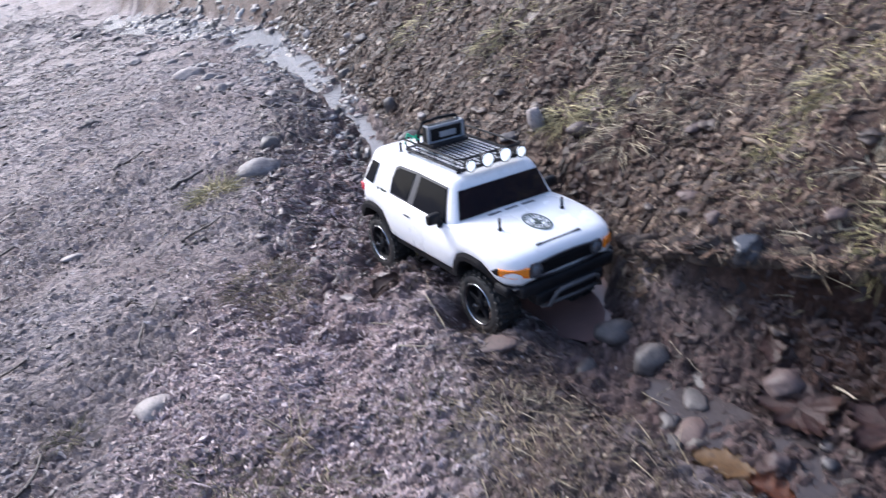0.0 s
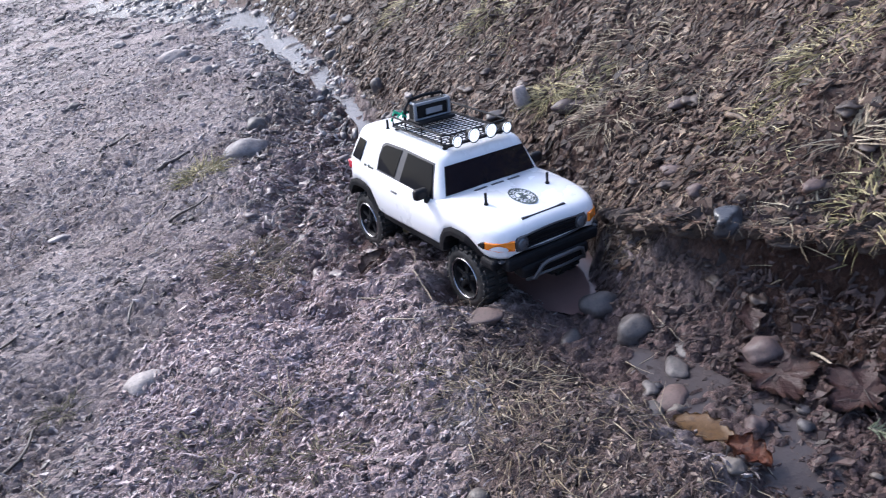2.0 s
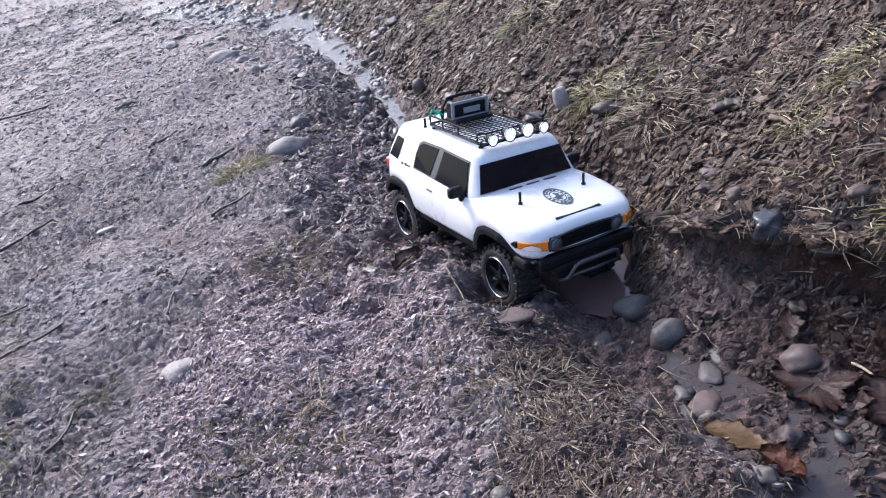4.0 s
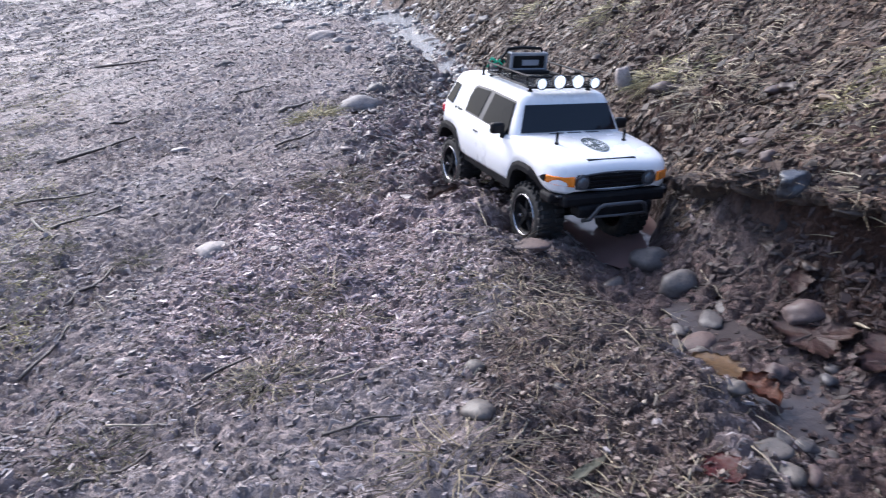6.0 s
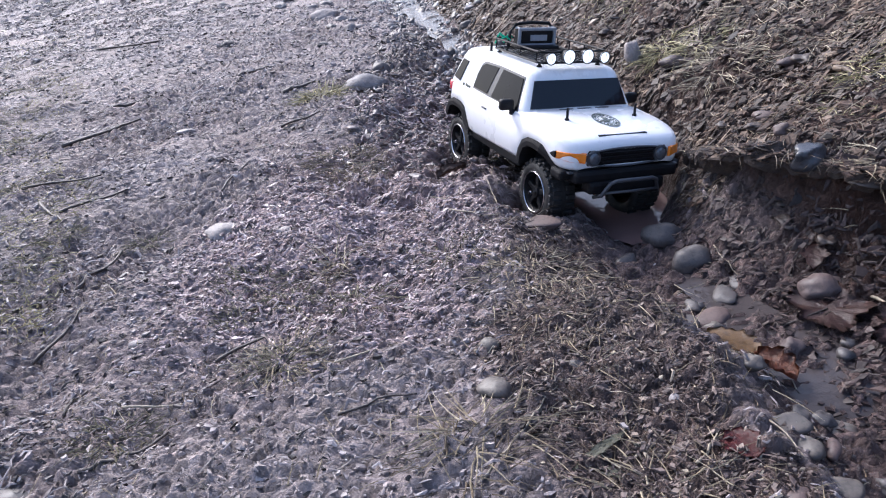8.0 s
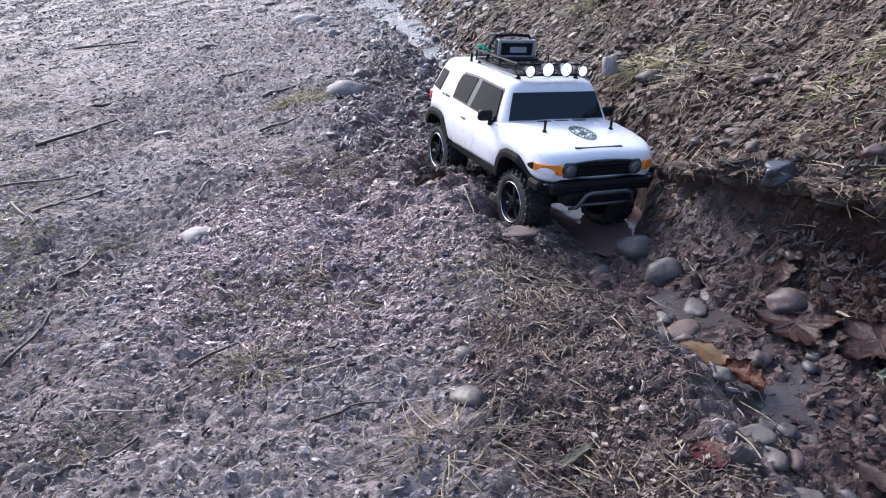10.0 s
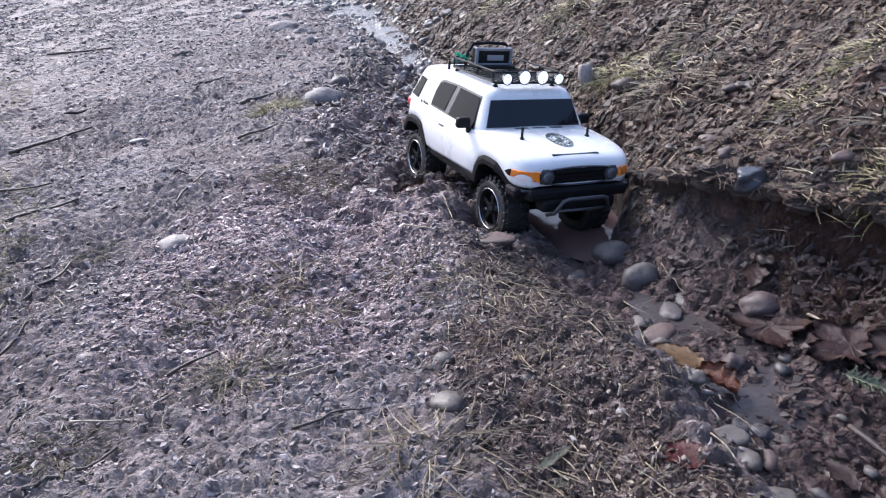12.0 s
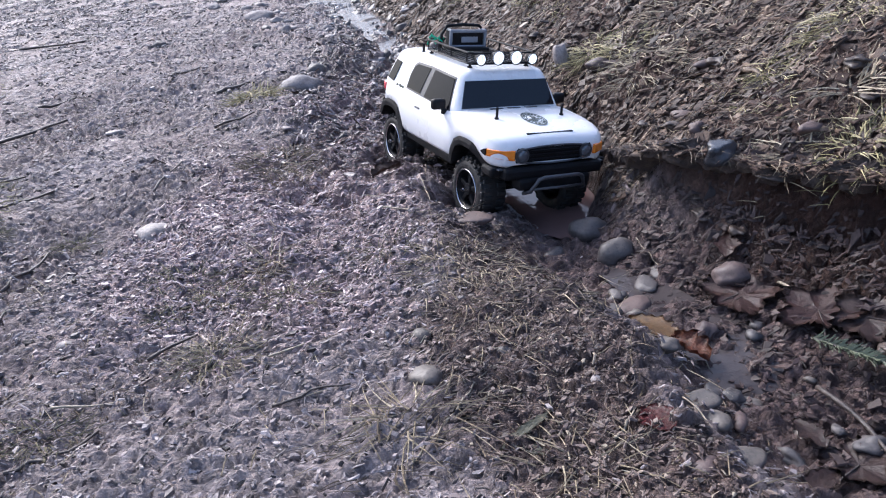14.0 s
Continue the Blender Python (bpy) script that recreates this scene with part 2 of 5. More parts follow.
def from_arrays(name, verts, faces, material):
    """One mesh out of vertex and face arrays; all faces have the same number of corners."""
    me = bpy.data.meshes.new(name)
    n, k = faces.shape
    me.vertices.add(len(verts))
    me.vertices.foreach_set("co", verts.astype(np.float32).ravel())
    me.loops.add(n * k)
    me.loops.foreach_set("vertex_index", faces.astype(np.int32).ravel())
    me.polygons.add(n)
    me.polygons.foreach_set("loop_start", np.arange(0, n * k, k, dtype=np.int32))
    me.update(calc_edges=True)
    me.validate()
    me.shade_flat()
    me.materials.append(material)
    return new(name, me)


def hash2(i, j, seed):
    h = (i.astype(np.int64) * 374761393 + j.astype(np.int64) * 668265263 + seed * 1442695041) & 0xFFFFFFFF
    h = ((h ^ (h >> 13)) * 1274126177) & 0xFFFFFFFF
    return ((h ^ (h >> 16)) & 0xFFFF) / 32767.5 - 1.0


def vnoise(x, y, seed=0):
    i, j = np.floor(x), np.floor(y)
    u, v = x - i, y - j
    u, v = u * u * (3 - 2 * u), v * v * (3 - 2 * v)
    a, b = hash2(i, j, seed), hash2(i + 1, j, seed)
    c, d = hash2(i, j + 1, seed), hash2(i + 1, j + 1, seed)
    return (a * (1 - u) + b * u) * (1 - v) + (c * (1 - u) + d * u) * v


def fbm(x, y, seed=0, octaves=3):
    total, amp = 0.0, 1.0
    for k in range(octaves):
        total = total + amp * vnoise(x * 2.03 ** k + 17 * k, y * 2.03 ** k - 9 * k, seed + k)
        amp *= 0.5
    return total


def plates(x, y, seed):
    """Crumbled ground: tilted flakes with cracks between them."""
    i, j = np.floor(x), np.floor(y)
    best, second = np.full(x.shape, 9.0), np.full(x.shape, 9.0)
    lift = np.zeros(x.shape)
    for a in (-1, 0, 1):
        for b in (-1, 0, 1):
            ci, cj = i + a, j + b
            dx = x - ci - 0.5 - 0.45 * hash2(ci, cj, seed)
            dy = y - cj - 0.5 - 0.45 * hash2(ci, cj, seed + 1)
            d = np.sqrt(dx * dx + dy * dy)
            top = 0.45 * hash2(ci, cj, seed + 2) + 0.9 * dx * hash2(ci, cj, seed + 3) + 0.9 * dy * hash2(ci, cj, seed + 4)
            nearer = d < best
            second = np.where(nearer, best, np.minimum(second, d))
            lift = np.where(nearer, top, lift)
            best = np.where(nearer, d, best)
    return lift - 0.9 * (1 - smooth((second - best) / 0.22))


def smooth(t):
    t = np.clip(t, 0, 1)
    return t * t * (3 - 2 * t)


# ---- the lie of the land ----
STREAM_Y = [0.0, 0.45, 0.6, 0.7, 0.8, 0.9, 1.0, 1.15, 1.28, 1.45, 1.65, 1.9, 2.3, 2.67, 3.1, 3.8, 4.4, 5.5, 9.0]
STREAM_X = [0.44, 0.41, 0.39, 0.375, 0.37, 0.345, 0.325, 0.33, 0.33, 0.25, 0.18, 0.13, 0.10, 0.05, -0.03, -0.14, -0.42, -0.9, -2.6]
WHEELS = [(0.172, 1.140, -0.057), (0.327, 1.203, -0.092), (0.070, 1.390, -0.049), (0.225, 1.453, -0.083)]


def stream_x(y):
    return np.interp(y, STREAM_Y, STREAM_X)


def bank_edge(y):
    """How far right of the stream line the cut bank's edge runs."""
    return np.interp(y, [0.5, 0.65, 0.75, 0.845, 0.885, 0.94, 0.985, 1.04, 1.15, 1.3, 1.42, 1.6, 2.5], [0.46, 0.38, 0.32, 0.262, 0.233, 0.195, 0.153, 0.113, 0.095, 0.11, 0.12, 0.09, 0.1])


def churned(x, y):
    """Where the mud beside the stream is trodden and rutted."""
    return np.clip(np.exp(-(((x - 0.03) / 0.17) ** 4 + ((y - 1.55) / 0.5) ** 4)) + np.exp(-(((x + 0.02) / 0.15) ** 4 + ((y - 2.25) / 0.42) ** 4)), 0, 1)


def floor_z(y):
    """The level of the ditch bottom along the stream."""
    return np.interp(y, [0.3, 0.8, 0.95, 1.05, 1.2, 1.35, 1.5, 2.0, 3.0, 4.5, 7], [-0.06, -0.062, -0.068, -0.078, -0.09, -0.09, -0.07, -0.05, -0.035, -0.025, 0])


def height(x, y):
    x, y = np.asarray(x, float), np.asarray(y, float)
    u = x - stream_x(y)
    floor = floor_z(y)
    wide = np.interp(y, [0.4, 0.8, 0.95, 1.1, 1.3, 1.5, 1.9, 2.3, 3, 5], [0.12, 0.12, 0.16, 0.19, 0.3, 0.32, 0.25, 0.2, 0.3, 0.5])
    flat = np.interp(y, [0.72, 0.86, 0.97, 1.15], [0.0, 0.04, 0.05, 0.01])
    left = floor * (1 - smooth((-u - flat) / (wide - 0.01)))
    edge = bank_edge(y)
    cut = np.interp(y, [0.4, 0.9, 1.04, 1.13, 1.4, 1.8, 2.5], [0.052, 0.055, 0.055, 0.03, 0.026, 0.028, 0.02])
    wob = 0.014 * vnoise(x * 9, y * 9, 5) + 0.009 * vnoise(x * 25, y * 25, 6)
    rise = edge - 0.035
    apron = floor + (-0.008 - floor) * np.clip(u / rise, 0, 1) ** 1.3
    far = np.maximum(u - edge + wob, 0)
    right = apron + (cut + 0.008) * smooth((u - rise + wob) / np.interp(y, [1.04, 1.14], [0.024, 0.07])) + 0.9 * np.tanh(0.48 * far / 0.9)
    foot = rise
    h = np.where(u < 0, left, right)
    h = h + np.where(y > 1.5, 0.012 * fbm(x * 24, y * 22, 75) * np.exp(-((u / 0.12) ** 2)), 0)
    near = np.exp(-((x / 3) ** 2 + ((y - 1.5) / 3) ** 2))
    bank = smooth((u - 0.02) / 0.1)
    h = h + 0.01 * fbm(x * 5, y * 5, 11) + 0.006 * fbm(x * 17, y * 17, 12) * (1 + 0.5 * bank)
    wx, wy = x + 0.02 * vnoise(x * 13, y * 13, 21), y + 0.02 * vnoise(x * 13 + 7, y * 13, 22)
    calm = 0.45 + 0.55 * smooth(vnoise(x * 6, y * 6, 23) + 0.7)
    h = h + near * calm * (0.0088 * plates(wx * 44 + wy * 14, wy * 84 - wx * 10, 24) + 0.0042 * plates(wx * 90, wy * 150 + wx * 30, 28) + 0.0008 * fbm(x * 130, y * 170, 13))
    churn = churned(x, y)
    h = h + churn * (0.017 * fbm(x * 20, y * 24, 15) + 0.008 * fbm(x * 55, y * 60, 16) - 0.008)
    ledge = smooth((u - 0.03) / 0.03) * (1 - smooth((u - foot - 0.07) / 0.06))
    # the ditch side lies in thin leaning shelves of packed litter
    tier = (h + 0.006 * fbm(x * 14, y * 14, 3)) / 0.0105
    part_way = tier - np.floor(tier)
    h = h + ledge * (y < 1.5) * (0.0085 * (smooth((part_way - 0.66) / 0.34) - part_way) + 0.005 * fbm(x * 22, y * 22, 18) + 0.002 * fbm(x * 70, y * 80, 19))
    for wx, wy, wz in WHEELS:
        d = ((x - wx) ** 2 + (y - wy) ** 2) ** 0.5
        k = smooth((0.07 - d) / 0.04)
        h = h * (1 - k) + np.minimum(h, wz + 0.35 * np.maximum(d - 0.02, 0) ** 1.2) * k
        p = smooth((0.05 - d) / 0.03)
        h = h * (1 - p) + wz * p
    # the rain pool and its rim
    d = (((x - 0.325) / 0.095) ** 2 + ((y - 1.25) / 0.16) ** 2) ** 0.5
    h = np.where(d < 1.3, h - 0.02 * smooth((1.3 - d) / 0.5), h)
    # far off the land levels out
    h = h + 0.006 * fbm(x * 42, y * 42, 71) * np.exp(-((u / 0.06) ** 2)) * (y < 1.1)
    r = np.maximum((x * x + y * y) ** 0.5, 6.0)
    # and rises again in a low hillside
    return h - x * math.tan(radians(LEAN)) * (1 - 6.0 / r) + 9.0 * (1 - np.exp(-(np.maximum(r - 6.5, 0) / 60) ** 1.15))


def brown_zone(x, y):
    """The browner, drier strip between the grey mud and the ditch."""
    return 0.97 * smooth((x - 0.08 - 0.05 * vnoise(x * 9, y * 9, 81)) / 0.07) * (1 - smooth((y - 0.98) / 0.14)) * smooth((stream_x(y) - 0.075 - x + 0.03 * vnoise(x * 14, y * 14, 82)) / 0.05)


def clay_glare_zone(x, y):
    """Pinkish clay turned up in the middle of the grey mud and round the ruts, lightened to carry the wet glare there.
    """
    k = np.exp(-(((x + 0.08) / 0.24) ** 2 + ((y - 1.12) / 0.36) ** 2)) + 0.8 * np.exp(-(((x - 0.02) / 0.16) ** 2 + ((y - 1.75) / 0.35) ** 2))
    return smooth(1.5 * k + 0.35 * vnoise(x * 7, y * 7, 95) - 0.25)


def at(x, y, lift=0.0):
    return Vector((x, y, float(height(x, y)) + lift))


def grade(a, b, step):
    return np.arange(a, b, step)


def far_steps(start, sign):
    out, d, s = [], 0.02, start
    while abs(s) < 400:
        d *= 1.18
        s += sign * d
        out.append(s)
    return np.array(out if sign > 0 else out[::-1])


def build_ground():
    xs = np.concatenate([far_steps(-1.3, -1), grade(-1.3, -0.8, 0.011), grade(-0.8, -0.5, 0.005), grade(-0.5, 0.6, 0.004), grade(0.6, 0.8, 0.005), grade(0.8, 1.4, 0.013), far_steps(1.4, 1)])
    ys = np.concatenate([far_steps(0.3, -1), grade(0.3, 0.5, 0.005), grade(0.5, 1.3, 0.0038), grade(1.3, 1.6, 0.0045), grade(1.6, 2.3, 0.007), grade(2.3, 3.6, 0.015), far_steps(3.6, 1)])
    X, Y = np.meshgrid(xs, ys)
    Z = height(X, Y)
    nx, ny = len(xs), len(ys)
    idx = np.arange(nx * ny).reshape(ny, nx)
    f = np.stack([idx[:-1, :-1], idx[:-1, 1:], idx[1:, 1:], idx[1:, :-1]], -1).reshape(-1, 4)
    ob = from_arrays("ground", np.stack([X, Y, Z], -1).reshape(-1, 3), f, MUD)
    ob.data.polygons.foreach_set("use_smooth", [True] * len(f))
    u = (X - stream_x(Y)).ravel()
    soil = ob.data.attributes.new("soil", "FLOAT", "POINT")
    edge = u + 0.03 * fbm(X.ravel() * 12, Y.ravel() * 12, 31)
    near = np.maximum(0.8 * brown_zone(X.ravel(), Y.ravel()), 0.25 * np.exp(-(((X.ravel() - 0.04) / 0.17) ** 2 + ((Y.ravel() - 1.6) / 0.4) ** 2)))
    soil.data.foreach_set("value", np.maximum(smooth((edge - np.where(Y.ravel() < 1.15, 0.05, 0.0)) / 0.1), near).astype(np.float32))
    wet = ob.data.attributes.new("wet", "FLOAT", "POINT")
    low = smooth((-0.015 - Z.ravel()) / 0.04) * (np.abs(u) < 0.5)
    pools = smooth((-vnoise(X.ravel() * 5, Y.ravel() * 6, 51) - 0.6 * vnoise(X.ravel() * 17, Y.ravel() * 19, 52) - 0.15) / 0.4) * (u < -0.05)
    rut = churned(X.ravel(), Y.ravel())
    cutbank = smooth(u / 0.03) * (1 - smooth((u - bank_edge(Y.ravel()) - 0.005) / 0.03)) * (Y.ravel() < 1.5)
    wet.data.foreach_set("value", np.clip(low + 0.7 * smooth((u + 0.08) / 0.08) * (Y.ravel() < 0.95) * (1 - smooth((u - bank_edge(Y.ravel())) / 0.03)) + 0.3 * pools + 0.12 * cutbank + 0.6 * rut * smooth(vnoise(X.ravel() * 16, Y.ravel() * 20, 44) + 0.5), 0, 1).astype(np.float32))
    rosy = ob.data.attributes.new("clay", "FLOAT", "POINT")
    rosy.data.foreach_set("value", clay_glare_zone(X.ravel(), Y.ravel()).astype(np.float32))
    ob.matrix_world = TILT
    return tagged(ob, "wet churned mud with a small stream ditch and a steep earth bank", "ground", kind="structure")


build_ground()


# ---- water ----
def pool_ring(bm, cx, cy, rx, ry, z, seed):
    rings = []
    for k in (1.0, 0.66, 0.33):
        ring = []
        for i in range(48):
            a = math.tau * i / 48
            w = 1 + 0.18 * float(vnoise(np.array(math.cos(a) * 2 + 9), np.array(math.sin(a) * 2 + 5), seed))
            ring.append(bm.verts.new((cx + rx * k * w * math.cos(a), cy + ry * k * w * math.sin(a), z)))
        rings.append(ring)
    for a, b in zip(rings, rings[1:]):
        for i in range(48):
            bm.faces.new((a[i], a[(i + 1) % 48], b[(i + 1) % 48], b[i]))
    bm.faces.new(rings[-1])


bm = bmesh.new()
pool_ring(bm, 0.325, 1.25, 0.115, 0.185, -0.077, 4)
puddle = link("puddle", bm, POOL)
puddle.matrix_world = TILT
tagged(puddle, "still brown muddy puddle in the ditch bottom", "puddle", kind="structure")


def build_stream(name, y0, y1, half, lift, label, material):
    ys = np.arange(y0, y1, 0.02)
    cols = np.linspace(-1, 1, 9)
    fl = floor_z(ys)
    w = np.interp(ys, *half) * smooth((ys - y0) / 0.08 + 0.05) * smooth((y1 - ys) / 0.08 + 0.05) * (1 + 0.3 * vnoise(ys * 8, ys * 0, 8))
    X = stream_x(ys)[:, None] + cols[None] * w[:, None] + 0.015 * vnoise(ys * 6, ys * 0, 9)[:, None]
    Y = np.repeat(ys[:, None], 9, 1)
    end = 0.02 * (1 - smooth((ys - y0) / 0.08) * smooth((y1 - ys) / 0.08))
    Z = np.repeat((fl + lift - end + np.interp(ys, [1.9, 2.2, 3.0], [0, 0.006, 0.011]))[:, None], 9, 1) - X * math.tan(radians(LEAN)) * (1 - 6.0 / np.maximum((X * X + Y * Y) ** 0.5, 6.0))
    idx = np.arange(len(ys) * 9).reshape(-1, 9)
    f = np.stack([idx[:-1, :-1], idx[:-1, 1:], idx[1:, 1:], idx[1:, :-1]], -1).reshape(-1, 4)
    ob = from_arrays(name, np.stack([X, Y, Z], -1).reshape(-1, 3), f, material)
    ob.matrix_world = TILT
    return tagged(ob, label, "stream", kind="structure")


build_stream("stream", 1.85, 6.4, ([1.5, 1.9, 2.2, 2.45, 2.8, 3.4, 5], [0.02, 0.022, 0.02, 0.034, 0.05, 0.14, 0.32]), 0.001, "thin stream of water trickling over stones and mud", STREAM)
build_stream("stream", 0.64, 1.06, ([0.3, 0.6, 0.75, 0.85, 0.95, 1.0], [0.035, 0.04, 0.042, 0.04, 0.028, 0.02]), -0.002, "shallow water seeping between stones and leaves", SEEP)


def lip_out(y):
    return 0.009 + 0.009 * fbm(y * 26, y * 0, 97, 4) + 0.005 * vnoise(y * 130, y * 0, 98)


def build_bank_edge():
    """The ragged lip of roots and earth that overhangs the ditch."""
    ys = np.arange(0.6, 1.17, 0.0025)
    fade = smooth((ys - 0.6) / 0.1) * smooth((1.17 - ys) / 0.12)
    rise = bank_edge(ys) - 0.035 + stream_x(ys)
    out = lip_out(ys) * fade
    top = height(rise + 0.034, ys)
    prof = [(0.06, None, -0.004), (0.046, None, 0.0), (0.034, 0.0, 0.0015), (0.018, 0.0, 0.002), (0.006, 0.3, 0.001), (0.0, 0.8, -0.001), (0.0, 1.0, -0.004), (0.001, 1.0, -0.009), (0.004, 0.7, -0.013), (0.012, 0.2, -0.017), (0.03, 0.0, -0.024)]
    rows = []
    for k, (du, share, dz) in enumerate(prof):
        x = rise + du - (share or 0) * out
        z = (height(x, ys) if share is None else top) + dz * (0.3 + 0.7 * fade) - (0.01 if share is not None else 0.0) * (1 - fade) + 0.0035 * fbm(ys * 70, x * 90 + k * 3.1, 99)
        rows.append(np.stack([x + 0.003 * vnoise(ys * 160, ys * 0 + k * 7.7, 96), ys, z], -1))
    V = np.stack(rows, 1)
    m = len(prof)
    idx = np.arange(len(ys) * m).reshape(-1, m)
    f = np.stack([idx[:-1, :-1], idx[:-1, 1:], idx[1:, 1:], idx[1:, :-1]], -1).reshape(-1, 4)
    ob = from_arrays("bank_edge", V.reshape(-1, 3), f[:, ::-1], SOD)
    ob.matrix_world = TILT
    return tagged(ob, "ragged dark earth lip overhanging the ditch", "bank", kind="structure")


build_bank_edge()


# ---- litter ----
def scatter(rng, n, y0, y1, keep, fall=1.0):
    """Plan places in the wedge of ground before the ditch, thinning out with distance."""
    out = np.empty((0, 2))
    near, far = y0 - 0.05, y1 - 0.05
    while len(out) < n:
        q = rng.uniform(0, 1, 60000)
        y = 0.05 + (near * (far / near) ** q if fall == 1.0 else (near ** (1 - fall) + q * (far ** (1 - fall) - near ** (1 - fall))) ** (1 / (1 - fall)))
        left = -0.12 - 0.6 * y
        right = np.interp(y, [0.5, 0.6, 0.85, 1.2, 1.5, 2.4, 3.9, 7], [0.52, 0.56, 0.7, 0.9, 0.9, 0.7, 0.35, -0.5])
        x = rng.uniform(-0.12 - 0.6 * y1, 0.9, 60000)
        ok = (x > left) & (x < right) & keep(x, y, rng)
        out = np.concatenate([out, np.stack([x[ok], y[ok]], 1)])
    return rng.permutation(out)[:n]


def slopes(x, y):
    e = 0.03
    return (height(x + e, y) - height(x - e, y)) / (2 * e), (height(x, y + e) - height(x, y - e)) / (2 * e)


def flakes(name, places, size, material, label, rng, thick=0.16, tiltness=0.35, long=1.9, lay=0.15, z=None):
    """Irregular little clods and flakes of litter, each a low solid with a bevelled top."""
    n = len(places)
    x, y = places[:, 0], places[:, 1]
    free = z is None
    z = height(x, y) if free else z
    gx, gy = (np.clip(g, -0.9, 0.9) * (1.0 if free else 0.0) for g in slopes(x, y))
    s = size * np.exp(np.clip(rng.normal(0, 0.5, n), -1.2, 0.9)) * np.clip(0.85 + 0.3 * (np.hypot(x, y) - 1.0), 0.7, 3.0)
    el = rng.uniform(1.0, long, n) ** 0.5
    yaw = np.where(rng.uniform(0, 1, n) < 0.6, rng.normal(lay, 0.5, n), rng.uniform(0, math.tau, n))
    tx, ty = rng.normal(0, tiltness, n), rng.normal(0, tiltness, n)
    k = 4
    keepr, keepa = rng.uniform(0.5, 1.3, (k, n)), rng.uniform(-0.45, 0.45, (k, n))
    verts = np.empty((n, 2 * k, 3))
    for ring, (r, zz) in enumerate(((1.0, -0.6), (0.9, 1.0))):
        for i in range(k):
            a = math.tau * i / k + keepa[i]
            rad = r * s * np.where(ring, keepr[i], 1.06 * keepr[i])
            lx, ly = rad * np.cos(a) * el, rad * np.sin(a) / el
            px = lx * np.cos(yaw) - ly * np.sin(yaw)
            py = lx * np.sin(yaw) + ly * np.cos(yaw)
            lz = zz * s * thick * rng.uniform(0.7, 1.3, n) + px * (tx + gx * 0.85) + py * (ty + gy * 0.85)
            verts[:, ring * k + i] = np.stack([x + px, y + py, z + lz + s * thick * 0.2], 1)
    base = (np.arange(n) * 2 * k)[:, None]
    tri = []
    for i in range(k):
        j = (i + 1) % k
        tri += [(i, j, k + j), (i, k + j, k + i)]
    tri += [(k, k + 1, k + 2), (k, k + 2, k + 3)]
    faces = (base[:, None, :] + np.array(tri)[None]).reshape(-1, 3)
    ob = from_arrays(name, verts.reshape(-1, 3), faces, material)
    ob.matrix_world = TILT
    return tagged(ob, label, "litter", kind="stuff")


def blades(name, roots, length, width, lie, material, label, rng, kind="stuff", fan=None):
    """Grass: each blade a bent, tapering three-sided strip of four joints."""
    n = len(roots)
    x, y, z = roots[:, 0], roots[:, 1], roots[:, 2]
    L = length * rng.uniform(0.5, 1.25, n)
    yaw = rng.uniform(0, math.tau, n) if fan is None else fan
    up0 = rng.uniform(lie[0], lie[1], n)
    bend = rng.uniform(-1.3, -0.2, n) * lie[2]
    joints = 5
    verts = np.empty((n, joints, 3, 3))
    px, py, pz, ang = x.copy(), y.copy(), z.copy(), up0.copy()
    curl = rng.normal(0, 0.25, n)
    for jn in range(joints):
        w = width * (1 - jn / (joints - 0.6)) * rng.uniform(0.8, 1.2, n)
        sx, sy = -np.sin(yaw), np.cos(yaw)
        verts[:, jn, 0] = np.stack([px + sx * w, py + sy * w, pz], 1)
        verts[:, jn, 1] = np.stack([px - sx * w, py - sy * w, pz], 1)
        verts[:, jn, 2] = np.stack([px, py, pz + w * 0.9], 1)
        px = px + np.cos(yaw) * np.cos(ang) * L / 4
        py = py + np.sin(yaw) * np.cos(ang) * L / 4
        pz = np.maximum(pz + np.sin(ang) * L / 4, height(px, py) + 0.0015)
        ang = ang + bend / 3
        yaw = yaw + curl / 3
    base = (np.arange(n) * joints * 3)[:, None]
    quad = []
    for jn in range(joints - 1):
        for a, b in ((0, 2), (2, 1), (1, 0)):
            quad.append((jn * 3 + a, jn * 3 + b, jn * 3 + 3 + b, jn * 3 + 3 + a))
    faces = (base[:, None, :] + np.array(quad)[None]).reshape(-1, 4)
    ob = from_arrays(name, verts.reshape(-1, 3), faces, material)
    ob.matrix_world = TILT
    return tagged(ob, label, "grass", kind=kind)


